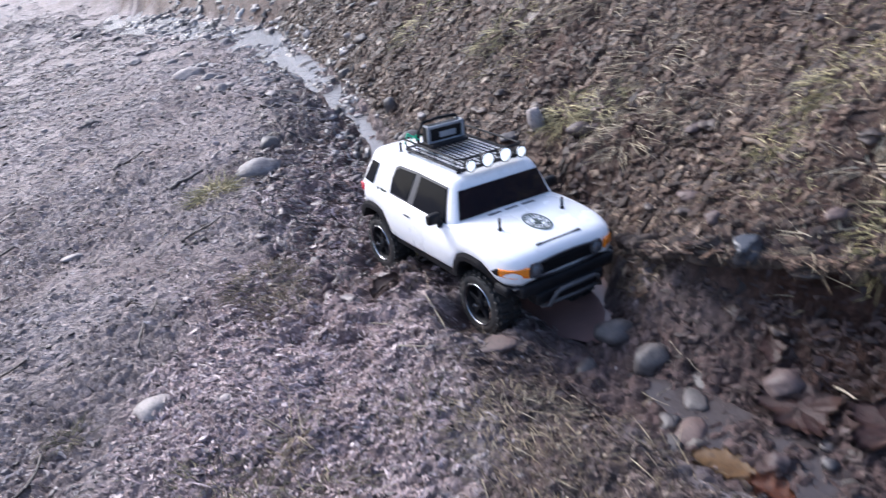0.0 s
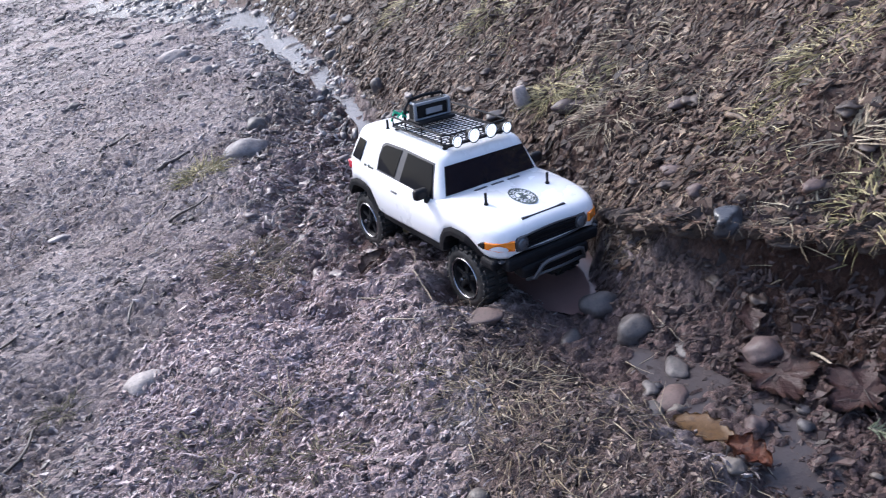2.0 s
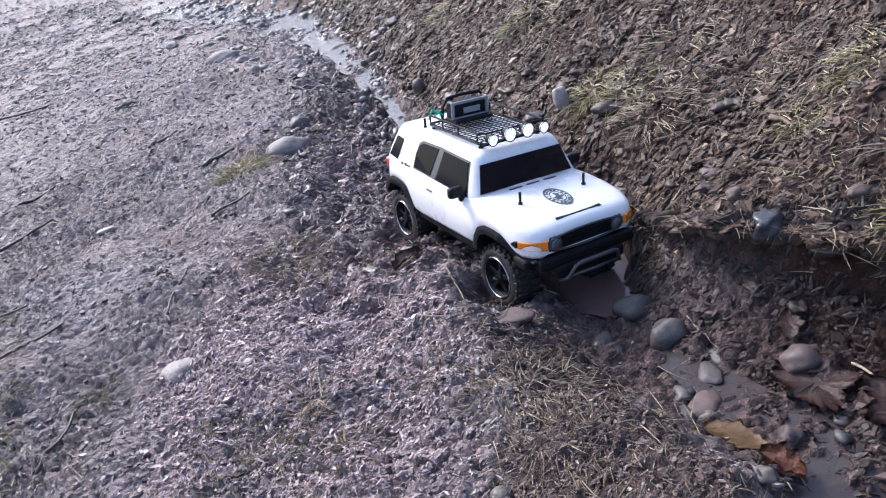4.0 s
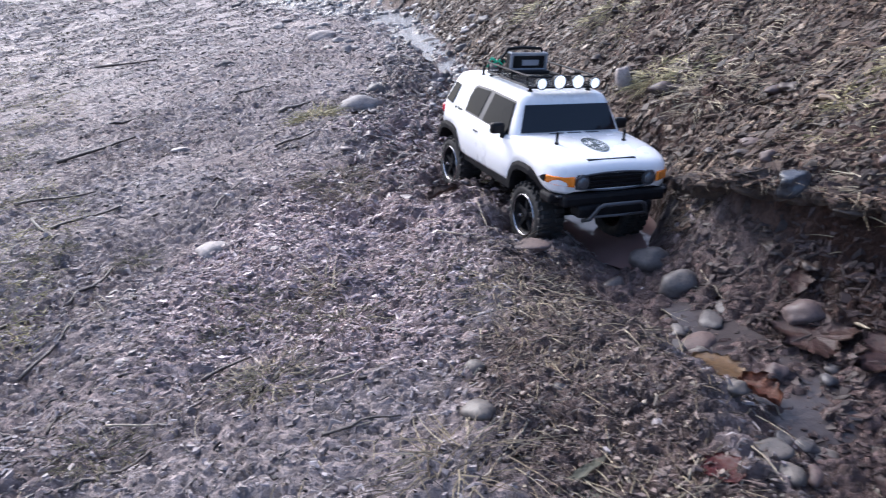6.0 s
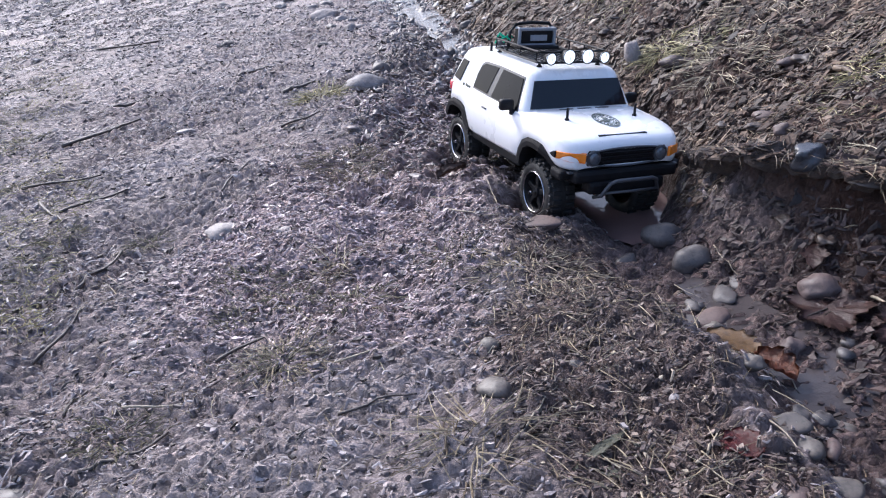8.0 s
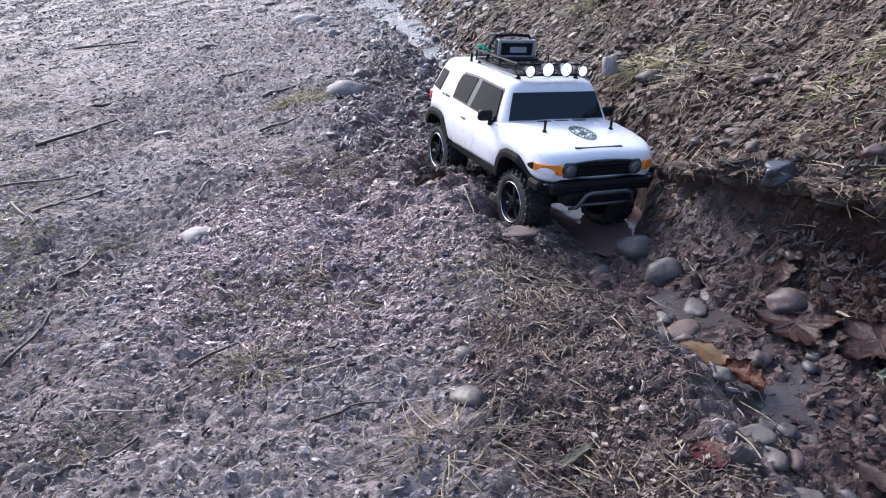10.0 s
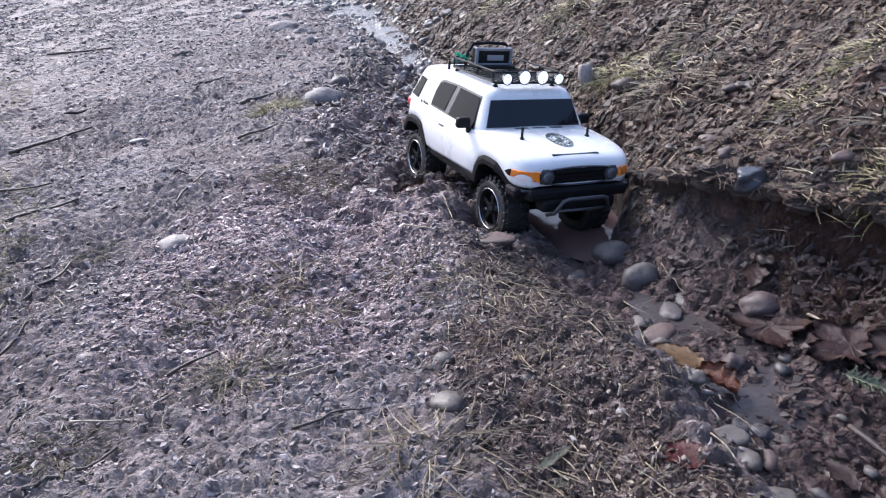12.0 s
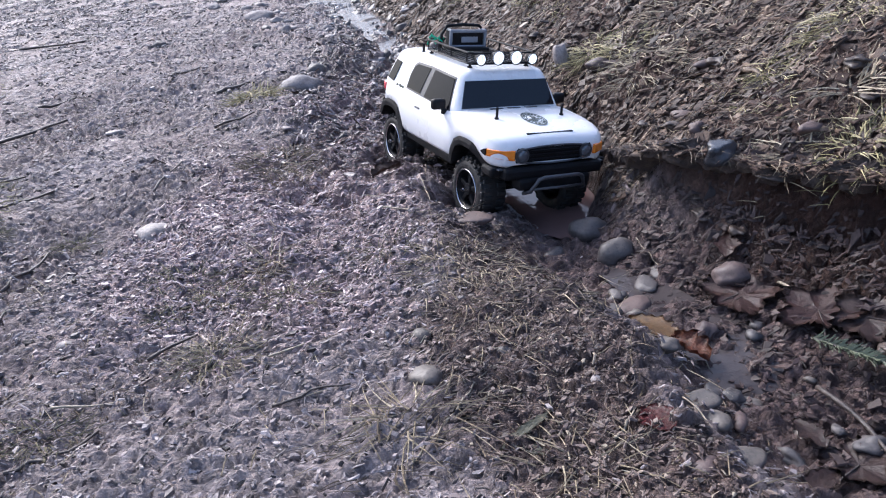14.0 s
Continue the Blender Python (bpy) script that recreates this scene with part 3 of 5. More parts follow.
def scraps(name, places, length, width, material, label, rng, lay=0.3, order=0.55, lift=0.3, rise=0.25, curve=0.5):
    """Curled shreds of rotten leaf, bark and straw: ragged three-sided strips of three joints."""
    n = len(places)
    x, y = places[:, 0], places[:, 1]
    z = height(x, y)
    gx, gy = (np.clip(g, -0.9, 0.9) for g in slopes(x, y))
    grow = np.clip(0.85 + 0.3 * (np.hypot(x, y) - 1.0), 0.7, 3.0)
    L = length * grow * np.exp(np.clip(rng.normal(0, 0.45, n), -1.0, 1.0))
    W = width * grow * np.exp(np.clip(rng.normal(0, 0.4, n), -0.9, 0.9))
    yaw = np.where(rng.uniform(0, 1, n) < order, rng.normal(lay, 0.45, n), rng.uniform(0, math.tau, n))
    pitch, arch, turn = rng.normal(0, rise, n), rng.normal(0.18, 0.22, n), rng.normal(0, curve, n)
    roll = rng.normal(0, 0.45, n)
    verts = np.empty((n, 3, 3, 3))
    for jn, t in enumerate((-0.5, 0.0, 0.5)):
        a = yaw + turn * t
        cx, cy = np.cos(a) * L * t, np.sin(a) * L * t
        cz = pitch * L * t + arch * L * (0.25 - t * t) * 2 + lift * W + gx * cx + gy * cy
        w = W * (rng.uniform(0.75, 1.25, n) if jn == 1 else rng.uniform(0.15, 0.8, n))
        sx, sy = -np.sin(a) * w, np.cos(a) * w
        for c, (side, up) in enumerate(((1, 0.0), (-1, 0.0), (0.15, 0.5))):
            verts[:, jn, c] = np.stack([x + cx + sx * side, y + cy + sy * side, z + cz + w * (up + roll * side) + (gx * sx + gy * sy) * side], 1)
    base = (np.arange(n) * 9)[:, None]
    quad = [(j * 3 + a, j * 3 + b, j * 3 + 3 + b, j * 3 + 3 + a) for j in (0, 1) for a, b in ((0, 2), (2, 1), (1, 0))]
    ob = from_arrays(name, verts.reshape(-1, 3), (base[:, None, :] + np.array(quad)[None]).reshape(-1, 4), material)
    ob.matrix_world = TILT
    return tagged(ob, label, "litter", kind="stuff")


def off_water(x, y):
    u = x - stream_x(y)
    pool = ((x - 0.325) / 0.085) ** 2 + ((y - 1.25) / 0.15) ** 2
    clear = np.ones(len(x), bool)
    for wx, wy, wz in WHEELS:
        clear &= (x - wx) ** 2 + (y - wy) ** 2 > 0.03 ** 2
    return (pool > 1) & clear & ~((np.abs(u) < 0.05) & (y > 1.5))


rng = np.random.default_rng(7)
left_side = lambda x, y, r: (brown_zone(x, y) < r.uniform(0.2, 1.0, len(x))) & (x < stream_x(y) - 0.02) & off_water(x, y) & (vnoise(x * 5, y * 6, 51) + 0.6 * vnoise(x * 17, y * 19, 52) + r.uniform(-0.2, 1.25, len(x)) > 0)
bank_side = lambda x, y, r: (x > stream_x(y) + np.where(y < 1.06, bank_edge(y) - 0.01, 0.045)) & off_water(x, y) & (vnoise(x * 6, y * 6, 53) + r.uniform(-0.2, 1.2, len(x)) > 0)
silt = lambda x, y: (x > stream_x(y) - 0.115 + 0.02 * vnoise(x * 20, y * 20, 85)) & (y > 0.76) & (y < 1.1)
bare = lambda x, y, r: silt(x, y) & (r.uniform(0, 1, len(x)) < 0.93)
grey_side = lambda x, y, r: left_side(x, y, r) & ~bare(x, y, r) & (0.75 * clay_glare_zone(x, y) < r.uniform(0, 1, len(x)))
far_left = lambda x, y, r: x < stream_x(y) - 0.3
BROWNMIX = island("brown_straw_mix", [(0, (0.022, 0.015, 0.013)), (0.35, (0.1, 0.069, 0.06)), (0.78, (0.18, 0.132, 0.112)), (0.95, (0.25, 0.195, 0.155)), (1, (0.42, 0.35, 0.25))], (0.4, 0.7), spec=0.4)
clay_side = lambda x, y, r: left_side(x, y, r) & ~bare(x, y, r) & (clay_glare_zone(x, y) > r.uniform(0, 1, len(x)))
scraps("leaf_litter", scatter(rng, 37000, 0.45, 7, grey_side, 1.15), 0.0105, 0.00125, CHIP, "wet grey-brown shreds of leaf and bark strewn over mud", rng, order=0.6, lift=0.35, curve=1.0)
flakes("leaf_litter", scatter(rng, 22000, 0.45, 7, grey_side, 1.1), 0.0022, CHIP, "wet grey-brown crumbs and flakes on mud", rng, thick=0.5, long=2.4, tiltness=0.24, lay=0.3)
scraps("leaf_litter", scatter(rng, 6000, 5.5, 16, far_left, 1.0), 0.014, 0.0024, CHIP, "dull shreds of litter on the farthest mud", rng)
scraps("clay_litter", scatter(rng, 12000, 0.5, 2.3, clay_side, 0.7), 0.0105, 0.00125, CLAYCHIP, "pinkish-brown shreds of litter pressed into clay", rng, order=0.55, lift=0.35, curve=1.0)
flakes("clay_litter", scatter(rng, 7000, 0.5, 2.3, clay_side, 0.7), 0.0022, CLAYCHIP, "pinkish-brown clay flakes and chips pressed into mud", rng, thick=0.3, long=2.4, tiltness=0.24)
flakes("bark_litter", scatter(rng, 36000, 0.6, 3.9, bank_side, 0.8), 0.0042, BARK, "dark brown crumbled bark and leaf litter on the bank", rng, thick=0.16, long=2.6, tiltness=0.24, lay=-0.35)
scraps("bark_litter", scatter(rng, 17000, 0.6, 3.9, bank_side, 0.8), 0.0145, 0.0019, BARK, "brown shreds of bark and dead leaf on the bank", rng, lay=-0.35, order=0.65)
ditch_side = lambda x, y, r: (x > stream_x(y) + 0.012) & (x < stream_x(y) + bank_edge(y) + 0.02) & (y < 1.45) & off_water(x, y)
flakes("ditch_litter", scatter(rng, 2300, 0.5, 1.4, ditch_side, 0.5), 0.0034, DARKBARK, "dark wet leaf scraps layered in the ditch side", rng, thick=0.13, long=2.6, tiltness=0.2, lay=-0.35)
scraps("ditch_litter", scatter(rng, 2600, 0.5, 1.4, ditch_side, 0.5), 0.012, 0.0014, DARKBARK, "dark wet shreds of bark and leaf in the ditch", rng, lay=-0.35, order=0.7)
gravel_mix = island("pale_gravel", [(0, (0.03, 0.026, 0.024)), (0.5, (0.1, 0.088, 0.084)), (0.8, (0.27, 0.25, 0.24)), (1, (0.5, 0.48, 0.46))], (0.35, 0.6))
ny = rng.uniform(1.9, 5.6, 1700)
nx = stream_x(ny) + rng.normal(-0.01, 0.05, 1700) * (0.5 + 0.55 * (ny - 2.0)) + 0.04 * vnoise(ny * 3, ny * 0, 33)
flakes("stream_gravel", np.column_stack([nx, ny]), 0.005, gravel_mix, "pale wet gravel and pebbles along the stream", rng, thick=0.45, long=1.7, tiltness=0.3).data.shade_smooth()
brown_patch = lambda x, y, r: (brown_zone(x, y) > r.uniform(0.1, 0.9, len(x))) & (x < stream_x(y) - 0.015)
flakes("bark_litter", scatter(rng, 5000, 0.48, 1.15, brown_patch, 0.6), 0.002, BROWNMIX, "brown crumbled litter at the edge of the ditch", rng, thick=0.35, long=2.2, tiltness=0.3)
scraps("bark_litter", scatter(rng, 4600, 0.48, 1.15, brown_patch, 0.6), 0.0092, 0.0009, BROWNMIX, "brown and straw-coloured shreds at the edge of the ditch", rng, order=0.2)


def lip_places(n):
    y = rng.uniform(0.62, 1.09, n)
    x = bank_edge(y) - 0.035 + stream_x(y) + 0.02 - rng.uniform(0, 1, n) ** 0.7 * (0.02 + lip_out(y))
    return x, y, height(bank_edge(y) - 0.001 + stream_x(y), y)


lx, ly, lz = lip_places(2600)
flakes("bark_litter", np.column_stack([lx, ly]), 0.0042, BARK, "brown bark flakes along the overhanging bank edge", rng, thick=0.14, long=2.5, tiltness=0.25, lay=-0.8, z=lz + 0.0005)


def straw_roots(n, y0, y1, keep):
    p = scatter(rng, n, y0, y1, keep)
    return np.column_stack([p, height(p[:, 0], p[:, 1]) + 0.002])


ROOTS = island("root_litter", [(0, (0.018, 0.013, 0.012)), (0.4, (0.05, 0.038, 0.036)), (0.8, (0.14, 0.111, 0.106)), (1, (0.28, 0.235, 0.225))], (0.25, 0.5), spec=0.5)
roots_dark = lambda x, y, r: (churned(x, y) > r.uniform(0.1, 0.9, len(x))) & off_water(x, y) & (y > 1.3)
scraps("root_litter", scatter(rng, 2600, 1.3, 2.75, roots_dark, 0.3), 0.015, 0.0019, ROOTS, "dark wet roots and rotten leaves in the churned mud", rng, order=0.5, lift=0.7, rise=0.35)
wy = rng.uniform(0.66, 1.0, 420)
wx = stream_x(wy) + rng.normal(0, 0.04, 420)
flakes("ditch_litter", np.column_stack([wx, wy]), 0.003, DARKBARK, "dark bits of leaf lying in the shallow water", rng, thick=0.2, long=2.2, tiltness=0.2, z=floor_z(wy) - 0.0035)
blades("dead_grass", straw_roots(5000, 0.45, 6, lambda x, y, r: left_side(x, y, r) & (vnoise(x * 4, y * 4, 61) > 0.1)), 0.014, 0.0006, (-0.1, 0.15, 0.3), STRAW, "flattened straw-coloured dead grass in the mud", rng)
blades("dead_grass", straw_roots(300, 0.48, 1.1, brown_patch), 0.022, 0.0006, (-0.1, 0.2, 0.4), STRAW, "tangled dry grass stems beside the ditch", rng)
blades("dead_grass", straw_roots(4000, 0.6, 3.9, lambda x, y, r: bank_side(x, y, r) & (vnoise(x * 3.2, y * 3.2, 62) > 0.0)), 0.026, 0.0008, (-0.1, 0.2, 0.4), STRAW, "pale dead grass stems lying on the earth bank", rng)

pale_straw = island("pale_straw", [(0, (0.16, 0.12, 0.075)), (0.6, (0.3, 0.24, 0.15)), (1, (0.45, 0.38, 0.26))], (0.5, 0.7))
blades("dead_grass", straw_roots(100, 0.48, 1.1, brown_patch), 0.034, 0.0007, (0.0, 0.2, 0.4), pale_straw, "long pale straw stems lying over brown litter", rng)
blades("dead_grass", straw_roots(380, 0.48, 2.5, lambda x, y, r: left_side(x, y, r) & (y < 2.2)), 0.045, 0.0006, (0.0, 0.15, 0.3), pale_straw, "scattered pale straw stems on wet mud", rng)
green_edge = lambda x, y, r: (x < -0.06 - 0.46 * y + 0.2 * vnoise(x * 3, y * 3, 91)) & (y > 0.9) & (vnoise(x * 5, y * 5, 92) + 0.5 * vnoise(x * 16, y * 16, 90) + r.uniform(-0.5, 0.6, len(x)) > 0)
blades("short_grass", straw_roots(5200, 0.9, 7, green_edge), 0.022, 0.0011, (0.0, 0.6, 0.8), GREEN, "short withered yellow-green grass at the mud's edge", rng)
bank_green = lambda x, y, r: bank_side(x, y, r) & (x > stream_x(y) + 0.16) & (vnoise(x * 4, y * 4, 93) + 0.5 * vnoise(x * 11, y * 11, 94) > 0.45)
blades("short_grass", straw_roots(1800, 0.6, 3.9, bank_green), 0.018, 0.0008, (0.0, 0.7, 0.8), GREEN, "thin yellow-green grass patches on the earth bank", rng)
lx, ly, lz = lip_places(240)
blades("dead_grass", np.column_stack([lx, ly, lz + 0.002]), 0.03, 0.0008, (-0.1, 0.3, 0.7), STRAW, "dry stems and roots hanging over the bank edge", rng)


# ---- stones ----
WHITISH = stone_material("whitish_stone", (0.2, 0.18, 0.171), (0.33, 0.302, 0.288), 0.65)
def stone_mesh(rx, ry, rz, seed, rough=0.1, level=3, flat=0.0):
    bm = bmesh.new()
    bmesh.ops.create_icosphere(bm, subdivisions=level, radius=1.0)
    off = Vector((seed * 3.7, seed * 1.3, seed * 7.1))
    for v in bm.verts:
        d = 1 + rough * 1.6 * noise.noise(v.co * 1.1 + off) + rough * 0.6 * noise.noise(v.co * 2.7 + off)
        c = v.co * d
        if flat:
            c.z = max(-1 + flat, min(1 - flat, c.z * 1.3))
        v.co = Vector((c.x * rx, c.y * ry, c.z * rz))
    return bm


def stone(x, y, rx, ry, rz, yaw, material, label, group="", sink=0.45, rough=0.1, flat=0.0, tip=0.0, name="stone", z=None):
    rx, ry, rz = rx * 0.88, ry * 0.86, rz * 0.74
    ob = link(name, stone_mesh(rx, ry, rz, x * 31 + y * 17, rough * 2.1, 3 if rx > 0.012 else 2, flat), material, True)
    p = at(x, y, rz * (1 - 2.3 * sink))
    if z is not None:
        p.z = z
    ob.matrix_world = TILT @ pose(p.x, p.y, p.z, tip, 0, yaw)
    return tagged(ob, label, "stone", group)


stone(-0.153, 1.95, 0.062, 0.042, 0.035, 5, WHITISH, "large pale oval stone sunk in mud", rough=0.08, sink=0.3)
stone(-0.125, 2.13, 0.03, 0.028, 0.04, 20, GREY, "upright grey rounded stone behind a pale one")
stone(-0.285, 1.155, 0.036, 0.027, 0.018, 12, WHITISH, "small pale oval stone half sunk in mud", rough=0.08)
stone(0.09, 0.705, 0.017, 0.019, 0.012, 30, DULL, "pinkish-grey pebble in wet mud and straw")
stone(0.088, 0.775, 0.012, 0.011, 0.008, 0, DULL, "small grey-pink pebble in mud")
stone(0.346, 0.985, 0.0275, 0.024, 0.025, 10, GREY, "smooth dark round cobble in the ditch", "ditch cobbles", 0.3)
stone(0.33, 1.048, 0.029, 0.024, 0.024, -25, GREY, "smooth dark grey cobble at the puddle edge", "ditch cobbles", 0.28)
stone(0.272, 1.016, 0.02, 0.016, 0.016, 40, GREY, "dark wet cobble in the ditch mud", "ditch cobbles", 0.45)
stone(0.36, 0.9, 0.02, 0.016, 0.009, 70, GREY, "dark angular wet cobble", "ditch cobbles", 0.4, 0.2)
stone(0.33, 0.86, 0.028, 0.02, 0.012, 15, PINK, "flat wet reddish cobble under shallow water", "ditch cobbles", 0.45)
stone(0.30, 0.85, 0.02, 0.016, 0.012, 50, GREY, "flat wet grey cobble under shallow water", "ditch cobbles", 0.45)
stone(0.385, 0.925, 0.022, 0.016, 0.009, 80, GREY, "grey wet cobble below the bank", "ditch cobbles", 0.45)
stone(0.444, 0.862, 0.026, 0.022, 0.019, 30, PINK, "rounded reddish-brown rock at the foot of the bank", rough=0.15, sink=0.42)
stone(0.353, 1.427, 0.034, 0.03, 0.03, 0, PINK, "large round pinkish cobble above the puddle", "puddle cobbles", 0.2, z=-0.055)
stone(0.386, 1.404, 0.014, 0.014, 0.018, 0, PINK, "small round pinkish cobble", "puddle cobbles", 0.2, z=-0.055)
stone(0.417, 1.42, 0.018, 0.014, 0.02, 60, GREY, "small grey cobble against the bank", "puddle cobbles", 0.2, z=-0.052)
stone(0.385, 1.27, 0.02, 0.018, 0.022, 20, plain("orange_stone", (0.3, 0.14, 0.08), 0.3, var=0.35, scale=60, bumpy=0.3), "orange-brown rounded stone beside the puddle", "puddle cobbles", 0.2)
stone(0.414, 1.32, 0.018, 0.014, 0.016, 0, PINK, "small brown stone on the puddle rim", "puddle cobbles", 0.2, z=-0.055)
stone(0.30, 1.50, 0.026, 0.02, 0.02, 30, GREY, "grey wet stone in the ditch", "puddle cobbles", 0.3)
stone(0.36, 1.55, 0.022, 0.018, 0.012, 10, GREY, "flat grey stone on the stream edge", "puddle cobbles", 0.3)
stone(0.172, 1.05, 0.03, 0.02, 0.007, -10, PINK, "flat pinkish stone slab pressed into mud", sink=0.2, flat=0.25)
stone(0.313, 0.648, 0.026, 0.016, 0.007, 0, DULL, "flat pale grey stone beside the seeping water", sink=0.45, flat=0.2)
stone(0.363, 0.678, 0.026, 0.017, 0.007, 0, DULL, "flat grey stone in the seep", sink=0.45, flat=0.2)
stone(0.33, 0.585, 0.018, 0.014, 0.007, 10, DULL, "grey cobble in dark wet earth", "near cobbles", 0.5)
stone(0.345, 0.555, 0.014, 0.011, 0.006, 60, DULL, "small grey cobble in dark wet earth", "near cobbles", 0.5)
stone(0.39, 0.545, 0.02, 0.015, 0.008, 20, SLATE, "dark bluish cobble in the wet ditch", "near cobbles", 0.5)
stone(0.285, 0.56, 0.014, 0.012, 0.008, 20, PINK, "small brown pebble in mud", "near cobbles", 0.5)
stone(0.472, 0.972, 0.024, 0.018, 0.02, 18, SLATE, "angular dark slate lump on the bank edge", sink=0.25, rough=0.18, flat=0.25, name="slate", z=0.057)
stone(0.408, 1.514, 0.015, 0.011, 0.034, 8, PALE, "upright pale flat stone standing in the bank", sink=0.25, flat=0.15, tip=-15)
stone(0.452, 1.42, 0.026, 0.018, 0.016, -20, PINK, "reddish stone under a grass tuft", sink=0.3)
stone(0.478, 1.405, 0.022, 0.013, 0.01, -10, PINK, "flat brown stone under dry grass", sink=0.3, flat=0.2)
stone(0.49, 1.12, 0.024, 0.014, 0.01, -20, PINK, "rounded brown stone on the bank", sink=0.35)
stone(0.475, 1.04, 0.014, 0.011, 0.013, 0, PINK, "small grey-brown stone on the bank", sink=0.3)
stone(0.57, 1.24, 0.022, 0.012, 0.009, 10, PINK, "flat brown stone among bank litter", sink=0.35)
stone(0.57, 0.95, 0.016, 0.011, 0.01, 0, PINK, "small brown stone at the bank edge", sink=0.35)
stone(0.20, 2.06, 0.018, 0.018, 0.028, 0, GREY, "dark upright wet stone in the stream", "stream cobbles", 0.2)
stone(0.205, 1.84, 0.03, 0.018, 0.014, 15, GREY, "dark wet flat stone in the stream", "stream cobbles", 0.2)
stone(0.195, 1.78, 0.026, 0.014, 0.012, 20, GREY, "dark wet elongated stone in the stream", "stream cobbles", 0.2)
stone(0.09, 1.78, 0.015, 0.013, 0.016, 0, GREY, "small round dark stone in mud", "stream cobbles", 0.2)
stone(0.13, 2.6, 0.03, 0.02, 0.02, 0, GREY, "grey stone at the stream edge", "stream cobbles", 0.3)
stone(-0.0, 2.95, 0.045, 0.035, 0.03, 10, GREY, "big dark wet boulder in the stream", "stream cobbles", 0.3)
stone(-0.43, 3.2, 0.07, 0.05, 0.035, 10, PALE, "pale boulder half buried in mud", sink=0.3)
stone(-0.18, 1.11, 0.011, 0.009, 0.007, 0, PALE, "tiny pale pebble lying in mud", "pale pebbles")
stone(-0.30, 0.86, 0.011, 0.008, 0.006, 0, PALE, "tiny pale pebble lying in mud", "pale pebbles")
stone(-0.56, 1.80, 0.024, 0.014, 0.008, 10, PALE, "flat pale pebble on wet mud", "pale pebbles", flat=0.2)
stone(-0.49, 1.76, 0.022, 0.013, 0.008, 30, PALE, "flat pale pebble on wet mud", "pale pebbles", flat=0.2)
stone(0.10, 0.87, 0.007, 0.005, 0.004, 30, PALE, "tiny white chip on brown mud", "pale pebbles")
stone(0.164, 0.729, 0.011, 0.009, 0.009, 30, GREY, "small grey pebble in brown mud", "pale pebbles")
stone(0.235, 0.672, 0.006, 0.006, 0.005, 30, PALE, "tiny white pebble in brown mud", "pale pebbles")
stone(-0.345, 0.65, 0.035, 0.025, 0.012, 10, GREY, "flat grey stone in mud", sink=0.35)

rng3 = random.Random(11)
for i in range(26):
    y = rng3.uniform(0.6, 1.0)
    x = float(stream_x(y)) + rng3.uniform(-0.07, 0.07)
    s = rng3.uniform(0.006, 0.016)
    stone(x, y, s, s * rng3.uniform(0.6, 0.9), s * 0.6, rng3.uniform(0, 180), rng3.choice((GREY, DULL, PINK)), "wet cobble lying in the muddy ditch bottom", "ditch cobbles", 0.4, 0.16)
# rounded stones round the far end of the stream
rng2 = random.Random(5)
for i in range(150):
    y = rng2.uniform(2.6, 5.8)
    x = float(stream_x(y)) + rng2.gauss(-0.08, 0.3)
    s = rng2.uniform(0.01, 0.036) * (0.6 + 0.15 * y)
    stone(x, y, s, s * rng2.uniform(0.6, 0.9), s * rng2.uniform(0.4, 0.65), rng2.uniform(0, 180), WHITISH if rng2.random() < 0.8 else GREY, "rounded wet stone at the far end of the stream", "far stream stones", 0.4, 0.16)
for i in range(80):
    y = rng2.uniform(1.52, 3.4)
    x = float(stream_x(y)) + rng2.gauss(0.01, 0.06)
    s = rng2.uniform(0.006, 0.02)
    stone(x, y, s, s * 0.75, s * 0.6, rng2.uniform(0, 180), rng2.choice((WHITISH, PALE, GREY, GREY)), "small wet stone lying in the stream bed", "stream cobbles", 0.4, 0.18)
# loose lumps on the bank and the churned mud
CLOD = stone_material("mud_clod", (0.1, 0.079, 0.077), (0.2, 0.162, 0.158), 0.45)
EARTH = stone_material("earth_clod", (0.035, 0.025, 0.02), (0.09, 0.065, 0.05), 0.5)
for i in range(90):
    y, x = rng2.uniform(1.25, 2.5), rng2.gauss(0.02, 0.09)
    if min((x - w[0]) ** 2 + (y - w[1]) ** 2 for w in WHEELS) < 0.004:
        continue
    s = rng2.uniform(0.007, 0.02)
    stone(x, y, s, s * 0.7, s * 0.5, rng2.uniform(0, 180), CLOD, "churned lump of wet grey mud", "mud clods", 0.3, 0.3, name="mud_clod")
for i in range(70):
    y = rng2.uniform(0.62, 2.4)
    x = float(stream_x(y)) + 0.06 + abs(rng2.gauss(0, 0.28))
    s = rng2.uniform(0.006, 0.02)
    stone(x, y, s, s * 0.75, s * 0.4, rng2.uniform(0, 180), EARTH, "brown lump of earth or stone on the bank", "bank clods", 0.35, 0.25, name="earth_clod")


